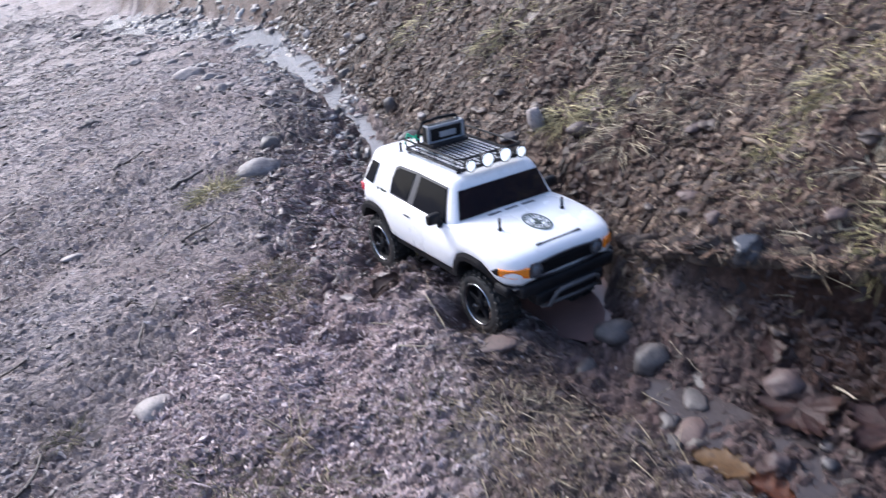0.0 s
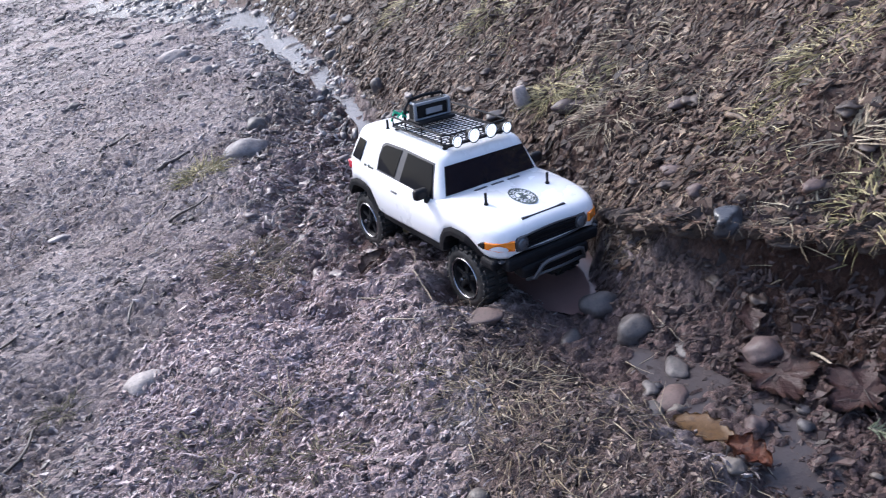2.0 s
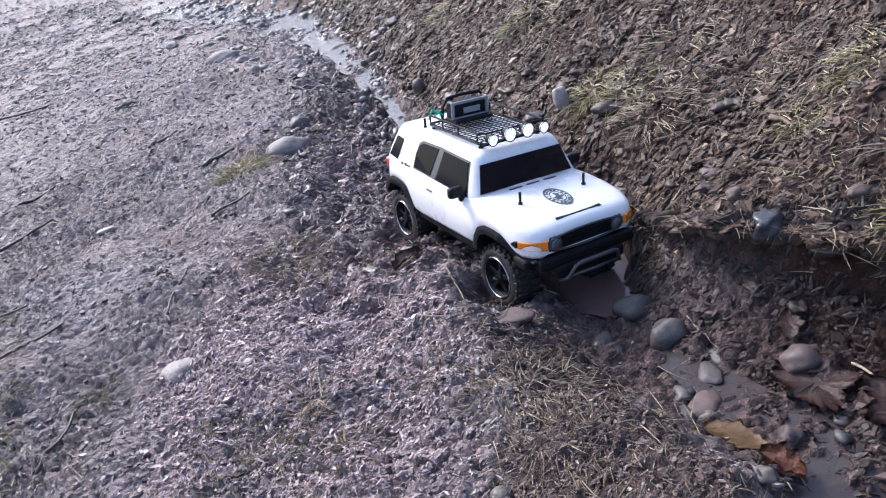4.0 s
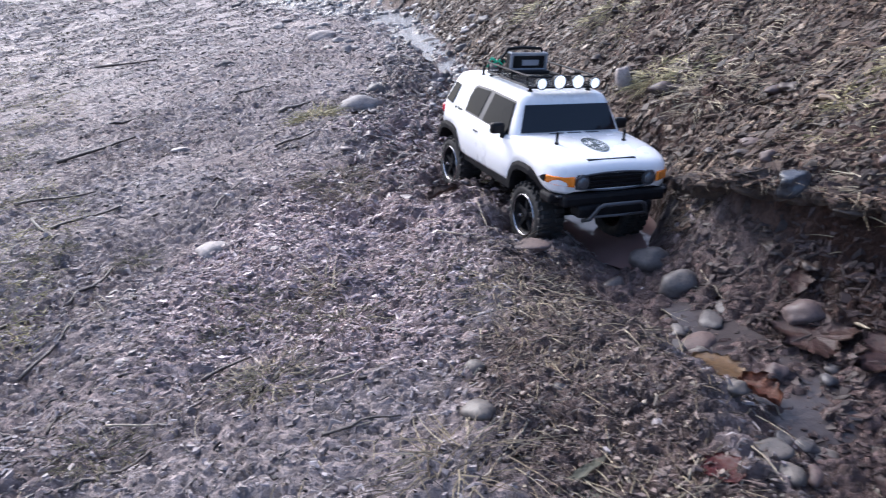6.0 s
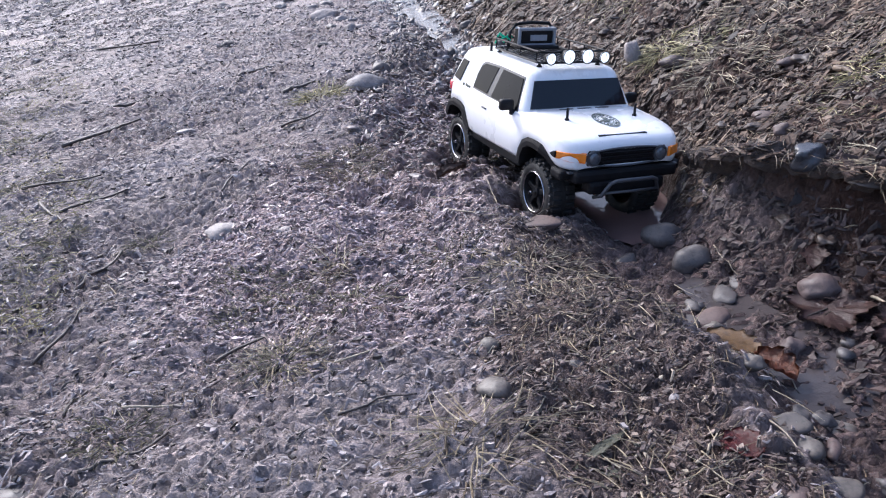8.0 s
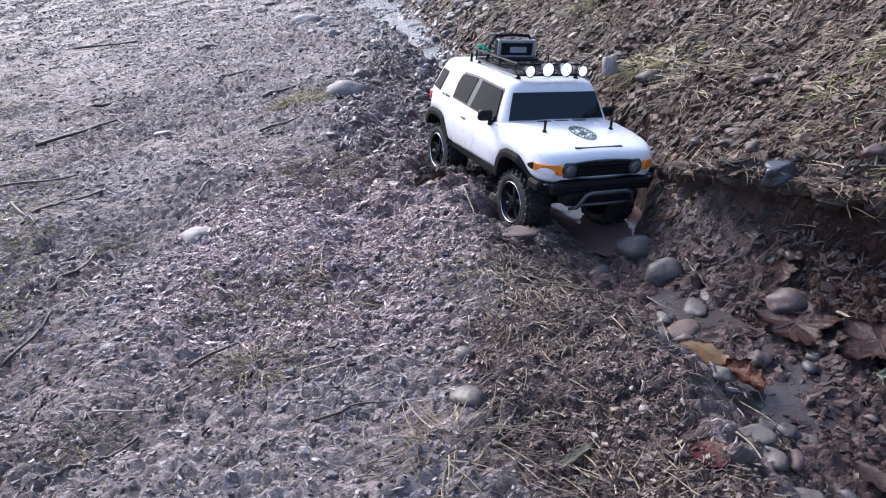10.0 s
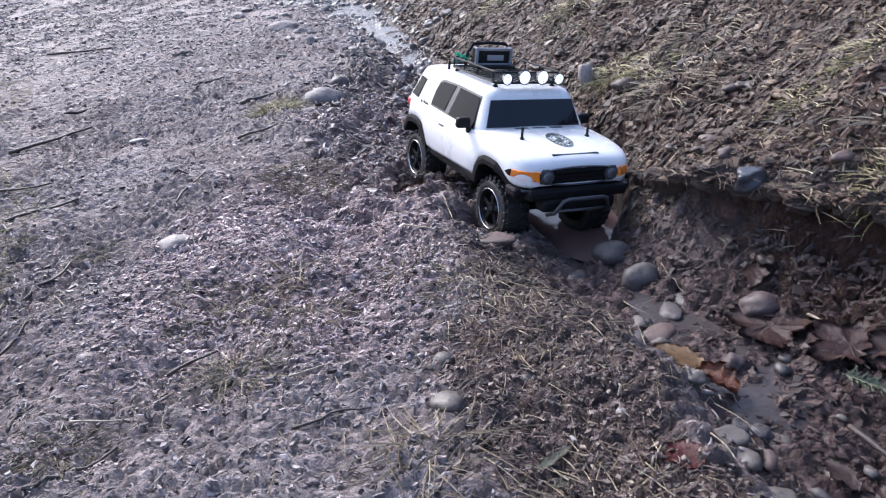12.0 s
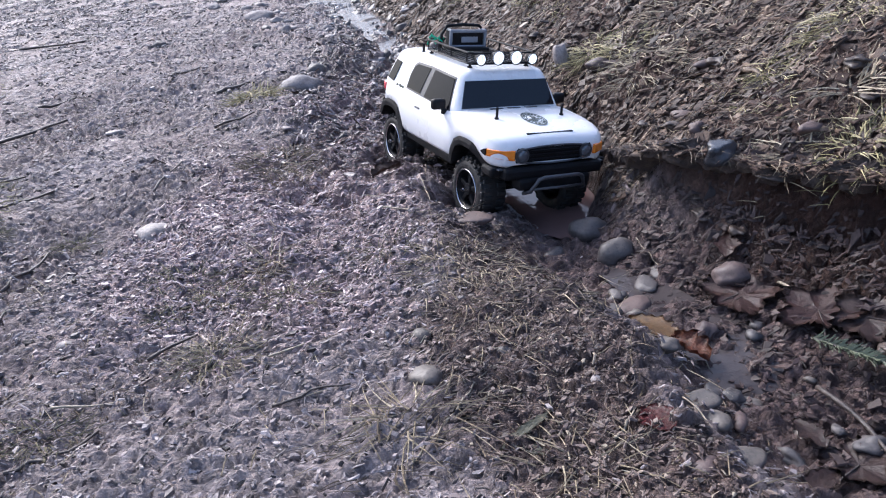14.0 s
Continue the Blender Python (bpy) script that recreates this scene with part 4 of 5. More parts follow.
# ---- sticks ----
def stick(x0, y0, x1, y1, r, material, label, lift=0.004, rise=0.0, bow=0.004, name="stick", group=""):
    bm = bmesh.new()
    a, b = at(x0, y0, lift), at(x1, y1, lift + rise)
    side = Vector((-(b - a).y, (b - a).x, 0)).normalized()
    rings, n = [], 9
    for i in range(n):
        t = i / (n - 1)
        c = a.lerp(b, t) + side * (bow * math.sin(t * 5 + x0 * 40)) + Vector((0, 0, 0.3 * bow * math.sin(t * 7)))
        c.z = max(c.z, float(height(c.x, c.y)) + r * 0.4)
        rr = r * (1 - 0.45 * t) * (1 + 0.15 * math.sin(i * 2.3 + x1 * 50))
        d = (b - a).normalized()
        up = side.cross(d)
        rings.append([bm.verts.new(c + side * (rr * math.cos(k * math.tau / 6)) + up * (rr * math.sin(k * math.tau / 6))) for k in range(6)])
    for p, q in zip(rings, rings[1:]):
        for k in range(6):
            bm.faces.new((p[k], p[(k + 1) % 6], q[(k + 1) % 6], q[k]))
    bm.faces.new(rings[0][::-1])
    bm.faces.new(rings[-1])
    ob = link(name, bm, material, True)
    ob.matrix_world = TILT
    return tagged(ob, label, name.replace("_", " "), group)


DARK = "dark wet twig lying on the mud"
for x0, y0, x1, y1, r in ((-0.86, 1.80, -0.72, 1.94, 0.006), (-0.33, 1.31, -0.32, 1.45, 0.003), (-0.69, 1.39, -0.56, 1.23, 0.004), (-0.44, 1.02, -0.43, 1.13, 0.004),
                          (-0.37, 2.01, -0.29, 2.06, 0.008), (-0.34, 0.76, -0.335, 0.80, 0.003), (-0.20, 0.82, -0.15, 0.845, 0.003), (-1.5, 3.4, -1.2, 3.35, 0.008),
                          (-0.77, 1.47, -0.62, 1.50, 0.004), (-0.62, 1.32, -0.52, 1.38, 0.004), (-0.42, 0.86, -0.40, 0.95, 0.003), (-0.3, 1.66, -0.22, 1.70, 0.004),
                          (-0.56, 2.3, -0.5, 2.42, 0.006), (-0.9, 2.1, -0.8, 2.2, 0.006), (-0.05, 0.70, 0.02, 0.715, 0.002), (-0.27, 0.66, -0.21, 0.71, 0.003)):
    stick(x0, y0, x1, y1, r * 0.75, TWIG, DARK, group="dark twigs", name="twig")
stick(0.583, 1.135, 0.578, 1.085, 0.0045, plain("brown_stick", (0.16, 0.115, 0.08), 0.6, var=0.3, scale=150, bumpy=0.5), "short brown broken stick on the bank")
stick(0.44, 0.672, 0.444, 0.575, 0.003, TWIG, "dark wet rotten stick in the ditch", name="twig")
LIGHT = "bleached pale straw stem on the mud"
for x0, y0, x1, y1, r in ((0.23, 0.60, 0.255, 0.625, 0.0022), (-0.27, 0.75, -0.21, 0.76, 0.0022), (-0.06, 0.765, -0.02, 0.775, 0.002), (0.484, 0.837, 0.49, 0.785, 0.003), (0.492, 0.76, 0.49, 0.733, 0.0026),
                          (0.345, 1.005, 0.365, 0.965, 0.0018), (0.05, 1.09, 0.11, 1.06, 0.0018), (0.02, 1.19, 0.12, 1.12, 0.0015), (0.11, 1.22, 0.12, 1.10, 0.0018),
                          (0.10, 0.64, 0.15, 0.71, 0.0018), (0.07, 0.60, 0.13, 0.68, 0.0016), (0.30, 0.64, 0.31, 0.60, 0.0014), (0.355, 0.75, 0.375, 0.69, 0.0014),
                          (-0.28, 0.62, -0.22, 0.68, 0.0016), (-0.1, 0.97, -0.06, 1.01, 0.0022), (0.375, 0.99, 0.385, 0.93, 0.0015)):
    stick(x0, y0, x1, y1, r * 0.62, PALETWIG, LIGHT, bow=0.0015, group="pale stems", name="straw_stem", lift=0.002)


def tube(bm, pts, r, n=8, closed=False):
    pts = [Vector(p) for p in pts]
    rings = []
    for i, p in enumerate(pts):
        a = pts[i - 1] if (i or closed) else p
        b = pts[(i + 1) % len(pts)] if (i < len(pts) - 1 or closed) else p
        d = (b - a).normalized()
        s = d.cross(Vector((0, 0, 1)) if abs(d.z) < 0.9 else Vector((1, 0, 0))).normalized()
        u = s.cross(d)
        rings.append([bm.verts.new(p + s * (r * math.cos(k * math.tau / n)) + u * (r * math.sin(k * math.tau / n))) for k in range(n)])
    for a, b in zip(rings, rings[1:] + ([rings[0]] if closed else [])):
        for k in range(n):
            bm.faces.new((a[k], a[(k + 1) % n], b[(k + 1) % n], b[k]))
    if not closed:
        bm.faces.new(rings[0][::-1])
        bm.faces.new(rings[-1])


# ---- fallen leaves ----
def leaf(x, y, length, width, yaw, material, label, curl=0.25, lobes=0, lift=0.004, tip=0.0):
    """A leaf: a ribbed, curled blade with a little thickness."""
    bm = bmesh.new()
    nu, nv = 14, 6
    grid = []
    for i in range(nu + 1):
        t = i / nu
        w = width * 0.5 * math.sin(math.pi * min(1, t * 0.97 + 0.02)) ** 0.7
        w *= 1 + 0.16 * math.sin(t * 23 + x * 90) + 0.1 * math.sin(t * 51 + y * 70)
        if lobes:
            w *= 0.62 + 0.38 * abs(math.cos(t * math.pi * lobes))
        row = []
        for j in range(-nv, nv + 1):
            v = j / nv
            z = curl * width * (v * v * 0.5) + 0.12 * curl * length * math.sin(t * 4) + 0.0012 * math.sin(t * 40 + abs(v) * 9)
            row.append(bm.verts.new(((t - 0.5) * length, v * w, z)))
        grid.append(row)
    for a, b in zip(grid, grid[1:]):
        for j in range(2 * nv):
            bm.faces.new((a[j], b[j], b[j + 1], a[j + 1]))
    bmesh.ops.solidify(bm, geom=bm.faces[:], thickness=0.0007)
    ob = link("fallen_leaf", bm, material, True)
    p = at(x, y, lift)
    gx, gy = slopes(np.array(x), np.array(y))
    n = Vector((-0.4 * float(gx), -0.4 * float(gy), 1)).normalized()
    ob.matrix_world = TILT @ Matrix.Translation(p) @ Vector((0, 0, 1)).rotation_difference(n).to_matrix().to_4x4() @ pose(0, 0, 0, tip, 0, yaw)
    tagged(ob, label, "leaf")
    return ob


def maple(x, y, r, yaw, material, label):
    """A broad leaf with five pointed lobes, ribbed and a little cupped, on a short stalk."""
    bm = bmesh.new()
    rnd = random.Random(int(x * 9000 + y * 700))
    n = 60
    rim = []
    for k in range(n):
        a = math.tau * k / n
        lobe = abs(math.cos(2.5 * (a - math.pi)))
        rim.append(r * (0.66 + 0.34 * lobe ** 1.3) * (0.72 if abs(a - math.pi) < 0.5 else 1.0) * rnd.uniform(0.84, 1.08))
    rings = []
    for share in (0.35, 0.7, 1.0):
        rings.append([bm.verts.new((rim[k] * share * math.cos(math.tau * k / n), rim[k] * share * math.sin(math.tau * k / n),
                                    0.1 * r * share * share + 0.05 * r * math.sin(5 * math.tau * k / n) * share + rnd.uniform(-0.015, 0.015) * r)) for k in range(n)])
    mid = bm.verts.new((0, 0, 0))
    for k in range(n):
        bm.faces.new((mid, rings[0][k], rings[0][(k + 1) % n]))
        for p, q in zip(rings, rings[1:]):
            bm.faces.new((p[k], q[k], q[(k + 1) % n], p[(k + 1) % n]))
    bmesh.ops.solidify(bm, geom=bm.faces[:], thickness=0.0007)
    ob = link("fallen_leaf", bm, material, True)
    stalk = bmesh.new()
    tube(stalk, [(0, 0, 0.001), (-0.5 * r, 0.03 * r, 0.002), (-1.1 * r, 0.12 * r, 0.0)], 0.0008, 5)
    part("stalk", stalk, TWIG, ob, "thin dark leaf stalk")
    p = at(x, y, 0.0035)
    gx, gy = slopes(np.array(x), np.array(y))
    up = Vector((-0.8 * float(gx), -0.8 * float(gy), 1)).normalized()
    ob.matrix_world = TILT @ Matrix.Translation(p) @ Vector((0, 0, 1)).rotation_difference(up).to_matrix().to_4x4() @ pose(0, 0, 0, 0, 0, yaw)
    return tagged(ob, label, "leaf")


leaf(0.332, 0.80, 0.068, 0.038, -55, LEAFORANGE, "yellow-orange wet fallen leaf in the ditch", 0.2, lift=0.008)
leaf(0.35, 0.748, 0.045, 0.036, -60, plain("rust_leaf", (0.15, 0.05, 0.025), 0.4, var=0.7, scale=110, bumpy=0.8, dirt=(0.05, 0.03, 0.025, 0.9)), "rust-red decaying leaf in the ditch", 0.5, 3, 0.012)
leaf(0.268, 0.612, 0.034, 0.032, 100, LEAFRED, "dark red fallen leaf on mud", 0.15, 0, lift=0.007)
leaf(0.115, 0.655, 0.034, 0.018, 20, LEAFBROWN, "reddish-brown fallen leaf on mud", 0.3)
leaf(0.165, 0.625, 0.06, 0.009, 35, LEAFGREEN, "withered pale green blade leaf", 0.2, lift=0.003)
leaf(0.17, 0.605, 0.055, 0.008, -35, LEAFGREEN, "narrow green grass leaf", 0.3)
LEAFRUST = plain("red_brown_leaf", (0.07, 0.036, 0.031), 0.42, var=0.5, scale=60, bumpy=0.9, dirt=(0.045, 0.031, 0.027, 0.8))
maple(0.437, 0.83, 0.046, 15, LEAFRUST, "broad wet red-brown leaf at the foot of the bank")
maple(0.487, 0.762, 0.042, 75, LEAFRUST, "lobed wet brown leaf lying flat in the ditch")
maple(0.52, 0.735, 0.036, 140, LEAFBROWN, "lobed dark brown leaf beside the ditch")
maple(0.421, 0.584, 0.032, 30, LEAFBROWN, "dull brown leaf beside the wet stones")
leaf(0.455, 0.90, 0.045, 0.03, 60, LEAFRUST, "red-brown leaf lying below the bank edge", 0.2, 2, 0.008)
leaf(0.40, 0.62, 0.04, 0.024, 100, LEAFBROWN, "wet brown leaf among grey cobbles", 0.16, 2, 0.006)
leaf(0.385, 0.575, 0.04, 0.02, 20, LEAFBROWN, "wet brown leaf in dark earth", 0.2, 0, 0.006)
leaf(0.12, 1.47, 0.09, 0.03, 5, LEAFGREEN, "muddy green leaf in the churned mud", 0.5, lift=0.012)
leaf(0.15, 1.40, 0.07, 0.03, -30, LEAFGREEN, "torn muddy green leaf", 0.5, lift=0.012)
leaf(0.06, 1.26, 0.06, 0.035, 40, LEAFBROWN, "dark wet leaf in churned mud", 0.5, 2, 0.01)
leaf(0.16, 1.65, 0.03, 0.014, 10, LEAFRED, "small red leaf in the stream mud", 0.4, lift=0.01)


# ---- fir sprig ----
def fir_sprig(x0, y0, x1, y1):
    a, b = at(x0, y0, 0.02), at(x1, y1, 0.028)
    d = (b - a).normalized()
    side = d.cross(Vector((0, 0, 1))).normalized()
    bm = bmesh.new()
    bmesh.ops.create_cone(bm, cap_ends=True, segments=6, radius1=0.0013, radius2=0.0008, depth=(b - a).length,
                          matrix=Matrix.Translation((a + b) / 2) @ d.to_track_quat("Z", "Y").to_matrix().to_4x4())
    ob = link("fir_sprig", bm, TWIG)
    ob.matrix_world = TILT
    tagged(ob, "small green fir sprig lying at the ditch edge", "fir sprig")
    r = random.Random(3)
    nb = bmesh.new()
    for i in range(190):
        t = r.random()
        s = side * r.choice((-1, 1)) * r.uniform(0.7, 1.0) + d * r.uniform(0.2, 1.0) + Vector((0, 0, r.uniform(-0.1, 0.7)))
        s.normalize()
        p = a.lerp(b, t)
        ln = r.uniform(0.008, 0.014)
        bmesh.ops.create_cone(nb, cap_ends=True, segments=4, radius1=0.001, radius2=0.0005, depth=ln,
                              matrix=Matrix.Translation(p + s * ln / 2) @ s.to_track_quat("Z", "Y").to_matrix().to_4x4())
    part("needles", nb, FIR, ob, "flat green fir needles")


fir_sprig(0.457, 0.722, 0.50, 0.655)


# ---- grass tufts ----
def tuft(x, y, n, length, radius, material, label, lie=(0.15, 1.1, 1.0), width=0.0011):
    r = np.random.default_rng(int(abs(x * 1000) + abs(y * 777)))
    a, d = r.uniform(0, math.tau, n), radius * np.sqrt(r.uniform(0, 1, n))
    px, py = x + d * np.cos(a), y + d * np.sin(a) * 0.8
    roots = np.column_stack([px, py, height(px, py) + 0.003])
    ob = blades("grass_tuft", roots, length, width, lie, material, label, r, fan=a + r.normal(0, 0.6, n))
    return ob


OLIVE = island("olive_grass", [(0, (0.05, 0.042, 0.026)), (0.5, (0.14, 0.12, 0.072)), (0.9, (0.24, 0.205, 0.125)), (1, (0.36, 0.31, 0.2))], (0.5, 0.75), spec=0.3)
OLD = "small tuft of withered grass in mud"
for x, y, n, ln, rad in ((-0.57, 1.22, 90, 0.06, 0.05), (-0.26, 0.71, 70, 0.045, 0.05), (-0.20, 0.90, 40, 0.04, 0.03),
                         (-0.12, 0.785, 70, 0.04, 0.04), (-0.82, 1.54, 80, 0.06, 0.06), (-0.57, 1.12, 50, 0.05, 0.04), 
                         (-0.33, 0.60, 70, 0.05, 0.05), (-1.2, 2.2, 120, 0.08, 0.1), (-1.4, 2.7, 140, 0.09, 0.14), (-1.0, 1.9, 90, 0.07, 0.07), (-0.14, 0.93, 60, 0.05, 0.04), (-0.05, 0.9, 60, 0.05, 0.05), (0.06, 0.98, 50, 0.04, 0.05)):
    tuft(x, y, int(n * 1.5), ln * 0.45, rad * 0.8, OLIVE, OLD, (-0.05, 0.4, 0.7), 0.0008)
for x, y, n, ln, rad in ((-0.11, 0.98, 45, 0.05, 0.03), (0.13, 0.91, 70, 0.035, 0.05), (0.14, 0.81, 80, 0.035, 0.06), (0.05, 0.62, 50, 0.035, 0.05)):
    tuft(x, y, n, ln, rad, STRAW, "flattened tuft of dry brown grass", (-0.1, 0.3, 0.4), 0.0008)
MAT = "flattened yellow-green grass mat on the bank"
for x, y, n, ln, rad, w in ((0.455, 1.49, 260, 0.045, 0.04, 0.0011), (0.50, 1.43, 160, 0.045, 0.04, 0.0011), (0.483, 1.89, 240, 0.045, 0.08, 0.0012), (0.40, 2.4, 160, 0.06, 0.12, 0.0016),
                            (0.70, 1.10, 220, 0.03, 0.06, 0.001), (0.593, 1.09, 70, 0.03, 0.025, 0.001), (0.60, 0.895, 200, 0.032, 0.045, 0.0011)):
    tuft(x, y, n, ln, rad, GREEN, MAT, (-0.05, 0.3, 0.7), w)
for x, y, n, ln, rad, w in ((0.508, 1.33, 170, 0.05, 0.06, 0.0009), (0.54, 1.40, 90, 0.05, 0.05, 0.001), (0.612, 1.45, 110, 0.055, 0.07, 0.001), (0.62, 1.28, 110, 0.05, 0.07, 0.0009), (0.535, 0.935, 60, 0.035, 0.035, 0.001), (0.65, 1.7, 120, 0.06, 0.1, 0.0013)):
    tuft(x, y, n, ln, rad, pale_straw, "straw-coloured flattened grass tuft on the bank", (-0.05, 0.2, 0.5), w)
tuft(0.63, 0.968, 42, 0.062, 0.018, pale_straw, "pale star-shaped dry grass tuft on the bank", (0.0, 0.25, 0.4), 0.0014)
tuft(-0.25, 1.87, 240, 0.055, 0.05, GREEN, "small yellow-green grass tuft in grey mud", (0.0, 0.8, 0.8), 0.0012)
tuft(-0.13, 1.40, 420, 0.035, 0.07, STRAW, "low tangle of brownish dead grass in mud", (-0.05, 0.6, 0.6), 0.0009)
tuft(-0.10, 1.30, 160, 0.03, 0.05, STRAW, "low tangle of brownish dead grass in mud", (-0.05, 0.5, 0.6), 0.0009)
tuft(-0.095, 1.012, 30, 0.062, 0.014, pale_straw, "small fan of pale dry straw standing in mud", (0.15, 0.6, 0.5), 0.0009)
tuft(-0.20, 0.985, 110, 0.03, 0.045, OLIVE, "small patch of withered olive grass in mud", (-0.05, 0.5, 0.7), 0.0008)
tuft(-0.40, 1.15, 80, 0.028, 0.03, OLIVE, "small patch of withered olive grass in mud", (-0.05, 0.5, 0.7), 0.0008)
tuft(0.075, 0.655, 46, 0.06, 0.04, pale_straw, "loose tangle of pale straw on brown mud", (-0.05, 0.3, 0.4), 0.0009)
tuft(0.20, 0.585, 34, 0.045, 0.04, pale_straw, "loose tangle of pale straw on brown mud", (-0.05, 0.3, 0.4), 0.0008)
tuft(0.15, 0.905, 150, 0.026, 0.07, pale_straw, "short broken straw bits on brown mud", (-0.1, 0.2, 0.3), 0.0008)
tuft(0.20, 0.80, 90, 0.024, 0.07, STRAW, "short broken straw bits on brown mud", (-0.1, 0.2, 0.3), 0.0008)
tuft(-0.12, 0.795, 150, 0.03, 0.05, pale_straw, "short broken straw bits in grey mud", (-0.1, 0.25, 0.3), 0.0007)


# ---- the model car ----
def box(bm, cx, cy, cz, sx, sy, sz, bevel=0.0, m=None):
    r = bmesh.ops.create_cube(bm, size=1.0, matrix=(m or Matrix()) @ Matrix.LocRotScale((cx, cy, cz), None, (sx, sy, sz)))
    if bevel:
        edges = {e for v in r["verts"] for e in v.link_edges}
        bmesh.ops.bevel(bm, geom=list(edges), offset=bevel, segments=2, profile=0.5, affect="EDGES")


def disc(bm, c, axis, r, depth, n=24, r2=None):
    m = Matrix.Translation(c) @ Vector(axis).to_track_quat("Z", "Y").to_matrix().to_4x4()
    bmesh.ops.create_cone(bm, cap_ends=True, segments=n, radius1=r, radius2=r if r2 is None else r2, depth=depth, matrix=m)


def panel(bm, corners, depth, rim=0.0):
    """A pane with the given outline, of some thickness along its normal."""
    pts = [Vector(c) for c in corners]
    n = (pts[1] - pts[0]).cross(pts[-1] - pts[0]).normalized()
    mid = sum(pts, Vector()) / len(pts)
    low = [bm.verts.new(p - n * depth) for p in pts]
    top = [bm.verts.new(p + (mid - p).normalized() * rim + n * depth * 0.5) for p in pts]
    k = len(pts)
    for i in range(k):
        bm.faces.new((low[i], low[(i + 1) % k], top[(i + 1) % k], top[i]))
    bm.faces.new(top)
    bm.faces.new(low[::-1])


def lathe(bm, profile, n=40):
    """Turns (radius, y) pairs about the y axis."""
    rings = [[bm.verts.new((r * math.cos(k * math.tau / n), y, r * math.sin(k * math.tau / n))) for k in range(n)] for r, y in profile]
    for a, b in zip(rings, rings[1:]):
        for k in range(n):
            bm.faces.new((a[k], a[(k + 1) % n], b[(k + 1) % n], b[k]))


def lerp_at(x, xs, vs):
    return float(np.interp(x, xs, vs))


def lower_body():
    """White shell from sill to belt line and bonnet, arched over the wheels."""
    xs = [-0.208, -0.205, -0.198, -0.192, -0.185, -0.172, -0.16, -0.148, -0.135, -0.128, -0.12, -0.114, -0.108, -0.09, -0.05, 0.0, 0.04, 0.06, 0.064, 0.07, 0.078, 0.088,
          0.1, 0.11, 0.12, 0.132, 0.142, 0.15, 0.158, 0.166, 0.173, 0.179, 0.183, 0.185]
    zb = lambda x: lerp_at(x, [-0.208, -0.2, -0.19, -0.175, -0.145, -0.13, -0.118, -0.108, -0.1, 0.062, 0.066, 0.076, 0.092, 0.128, 0.143, 0.154, 0.166, 0.185],
                           [0.05, 0.054, 0.066, 0.071, 0.071, 0.066, 0.05, 0.036, 0.034, 0.038, 0.05, 0.066, 0.073, 0.073, 0.066, 0.058, 0.054, 0.054])
    wide_at = lambda x: lerp_at(x, [-0.208, -0.2, -0.19, -0.15, 0.1, 0.14, 0.16, 0.172, 0.18, 0.185], [0.084, 0.092, 0.096, 0.099, 0.099, 0.0985, 0.0955, 0.091, 0.085, 0.077])
    top_at = lambda x: lerp_at(x, [-0.208, 0.05, 0.075, 0.12, 0.15, 0.166, 0.176, 0.182, 0.185], [0.102, 0.102, 0.103, 0.1005, 0.0962, 0.0925, 0.089, 0.0845, 0.078])
    bm = bmesh.new()
    rows = []
    for x in xs:
        b, w, t = zb(x), wide_at(x), top_at(x)
        mid = min(max(b + 0.012, 0.066), t - 0.012)
        half = [(w - 0.012, b + 0.002), (w - 0.002, b), (w, b + 0.004), (w + 0.001, mid), (w - 0.0015, t - 0.007), (w - 0.0045, t - 0.0025), (w - 0.011, t), (w - 0.032, t + 0.0018), (0.02, t + 0.0035)]
        pts = [(y, z) for y, z in half] + [(-y, z) for y, z in reversed(half)]
        rows.append([bm.verts.new((x, y, z)) for y, z in pts])
    for a, b in zip(rows, rows[1:]):
        for k in range(len(a) - 1):
            bm.faces.new((a[k], b[k], b[k + 1], a[k + 1]))
    bm.faces.new(rows[0])
    bm.faces.new(rows[-1][::-1])
    return bm


def rounded(x0, x1, y, r, z, n=6):
    pts = []
    for cx, cy, a0 in ((x1 - r, y - r, 0), (x0 + r, y - r, 90), (x0 + r, -y + r, 180), (x1 - r, -y + r, 270)):
        for k in range(n + 1):
            a = radians(a0 + 90 * k / n)
            pts.append((cx + r * math.cos(a), cy + r * math.sin(a), z))
    return pts


def cabin(bm):
    rings = []
    for z, x0, x1, y, r in ((0.098, -0.205, 0.0625, 0.0935, 0.012), (0.105, -0.204, 0.0598, 0.0915, 0.012), (0.125, -0.199, 0.052, 0.0842, 0.013), (0.143, -0.193, 0.0444, 0.0772, 0.014),
                            (0.149, -0.19, 0.0414, 0.0748, 0.015), (0.154, -0.186, 0.0375, 0.0712, 0.016), (0.1568, -0.179, 0.031, 0.0655, 0.018), (0.158, -0.16, 0.014, 0.05, 0.02)):
        rings.append([bm.verts.new(p) for p in rounded(x0, x1, y, r, z)])
    n = len(rings[0])
    for a, b in zip(rings, rings[1:]):
        for k in range(n):
            bm.faces.new((a[k], a[(k + 1) % n], b[(k + 1) % n], b[k]))
    bm.faces.new(rings[-1])


def side_y(z):
    return lerp_at(z, [0.098, 0.105, 0.125, 0.143, 0.149], [0.0935, 0.0915, 0.0842, 0.0772, 0.0742])


def front_x(z):
    return lerp_at(z, [0.098, 0.105, 0.125, 0.143, 0.149], [0.0625, 0.0598, 0.052, 0.0444, 0.041])


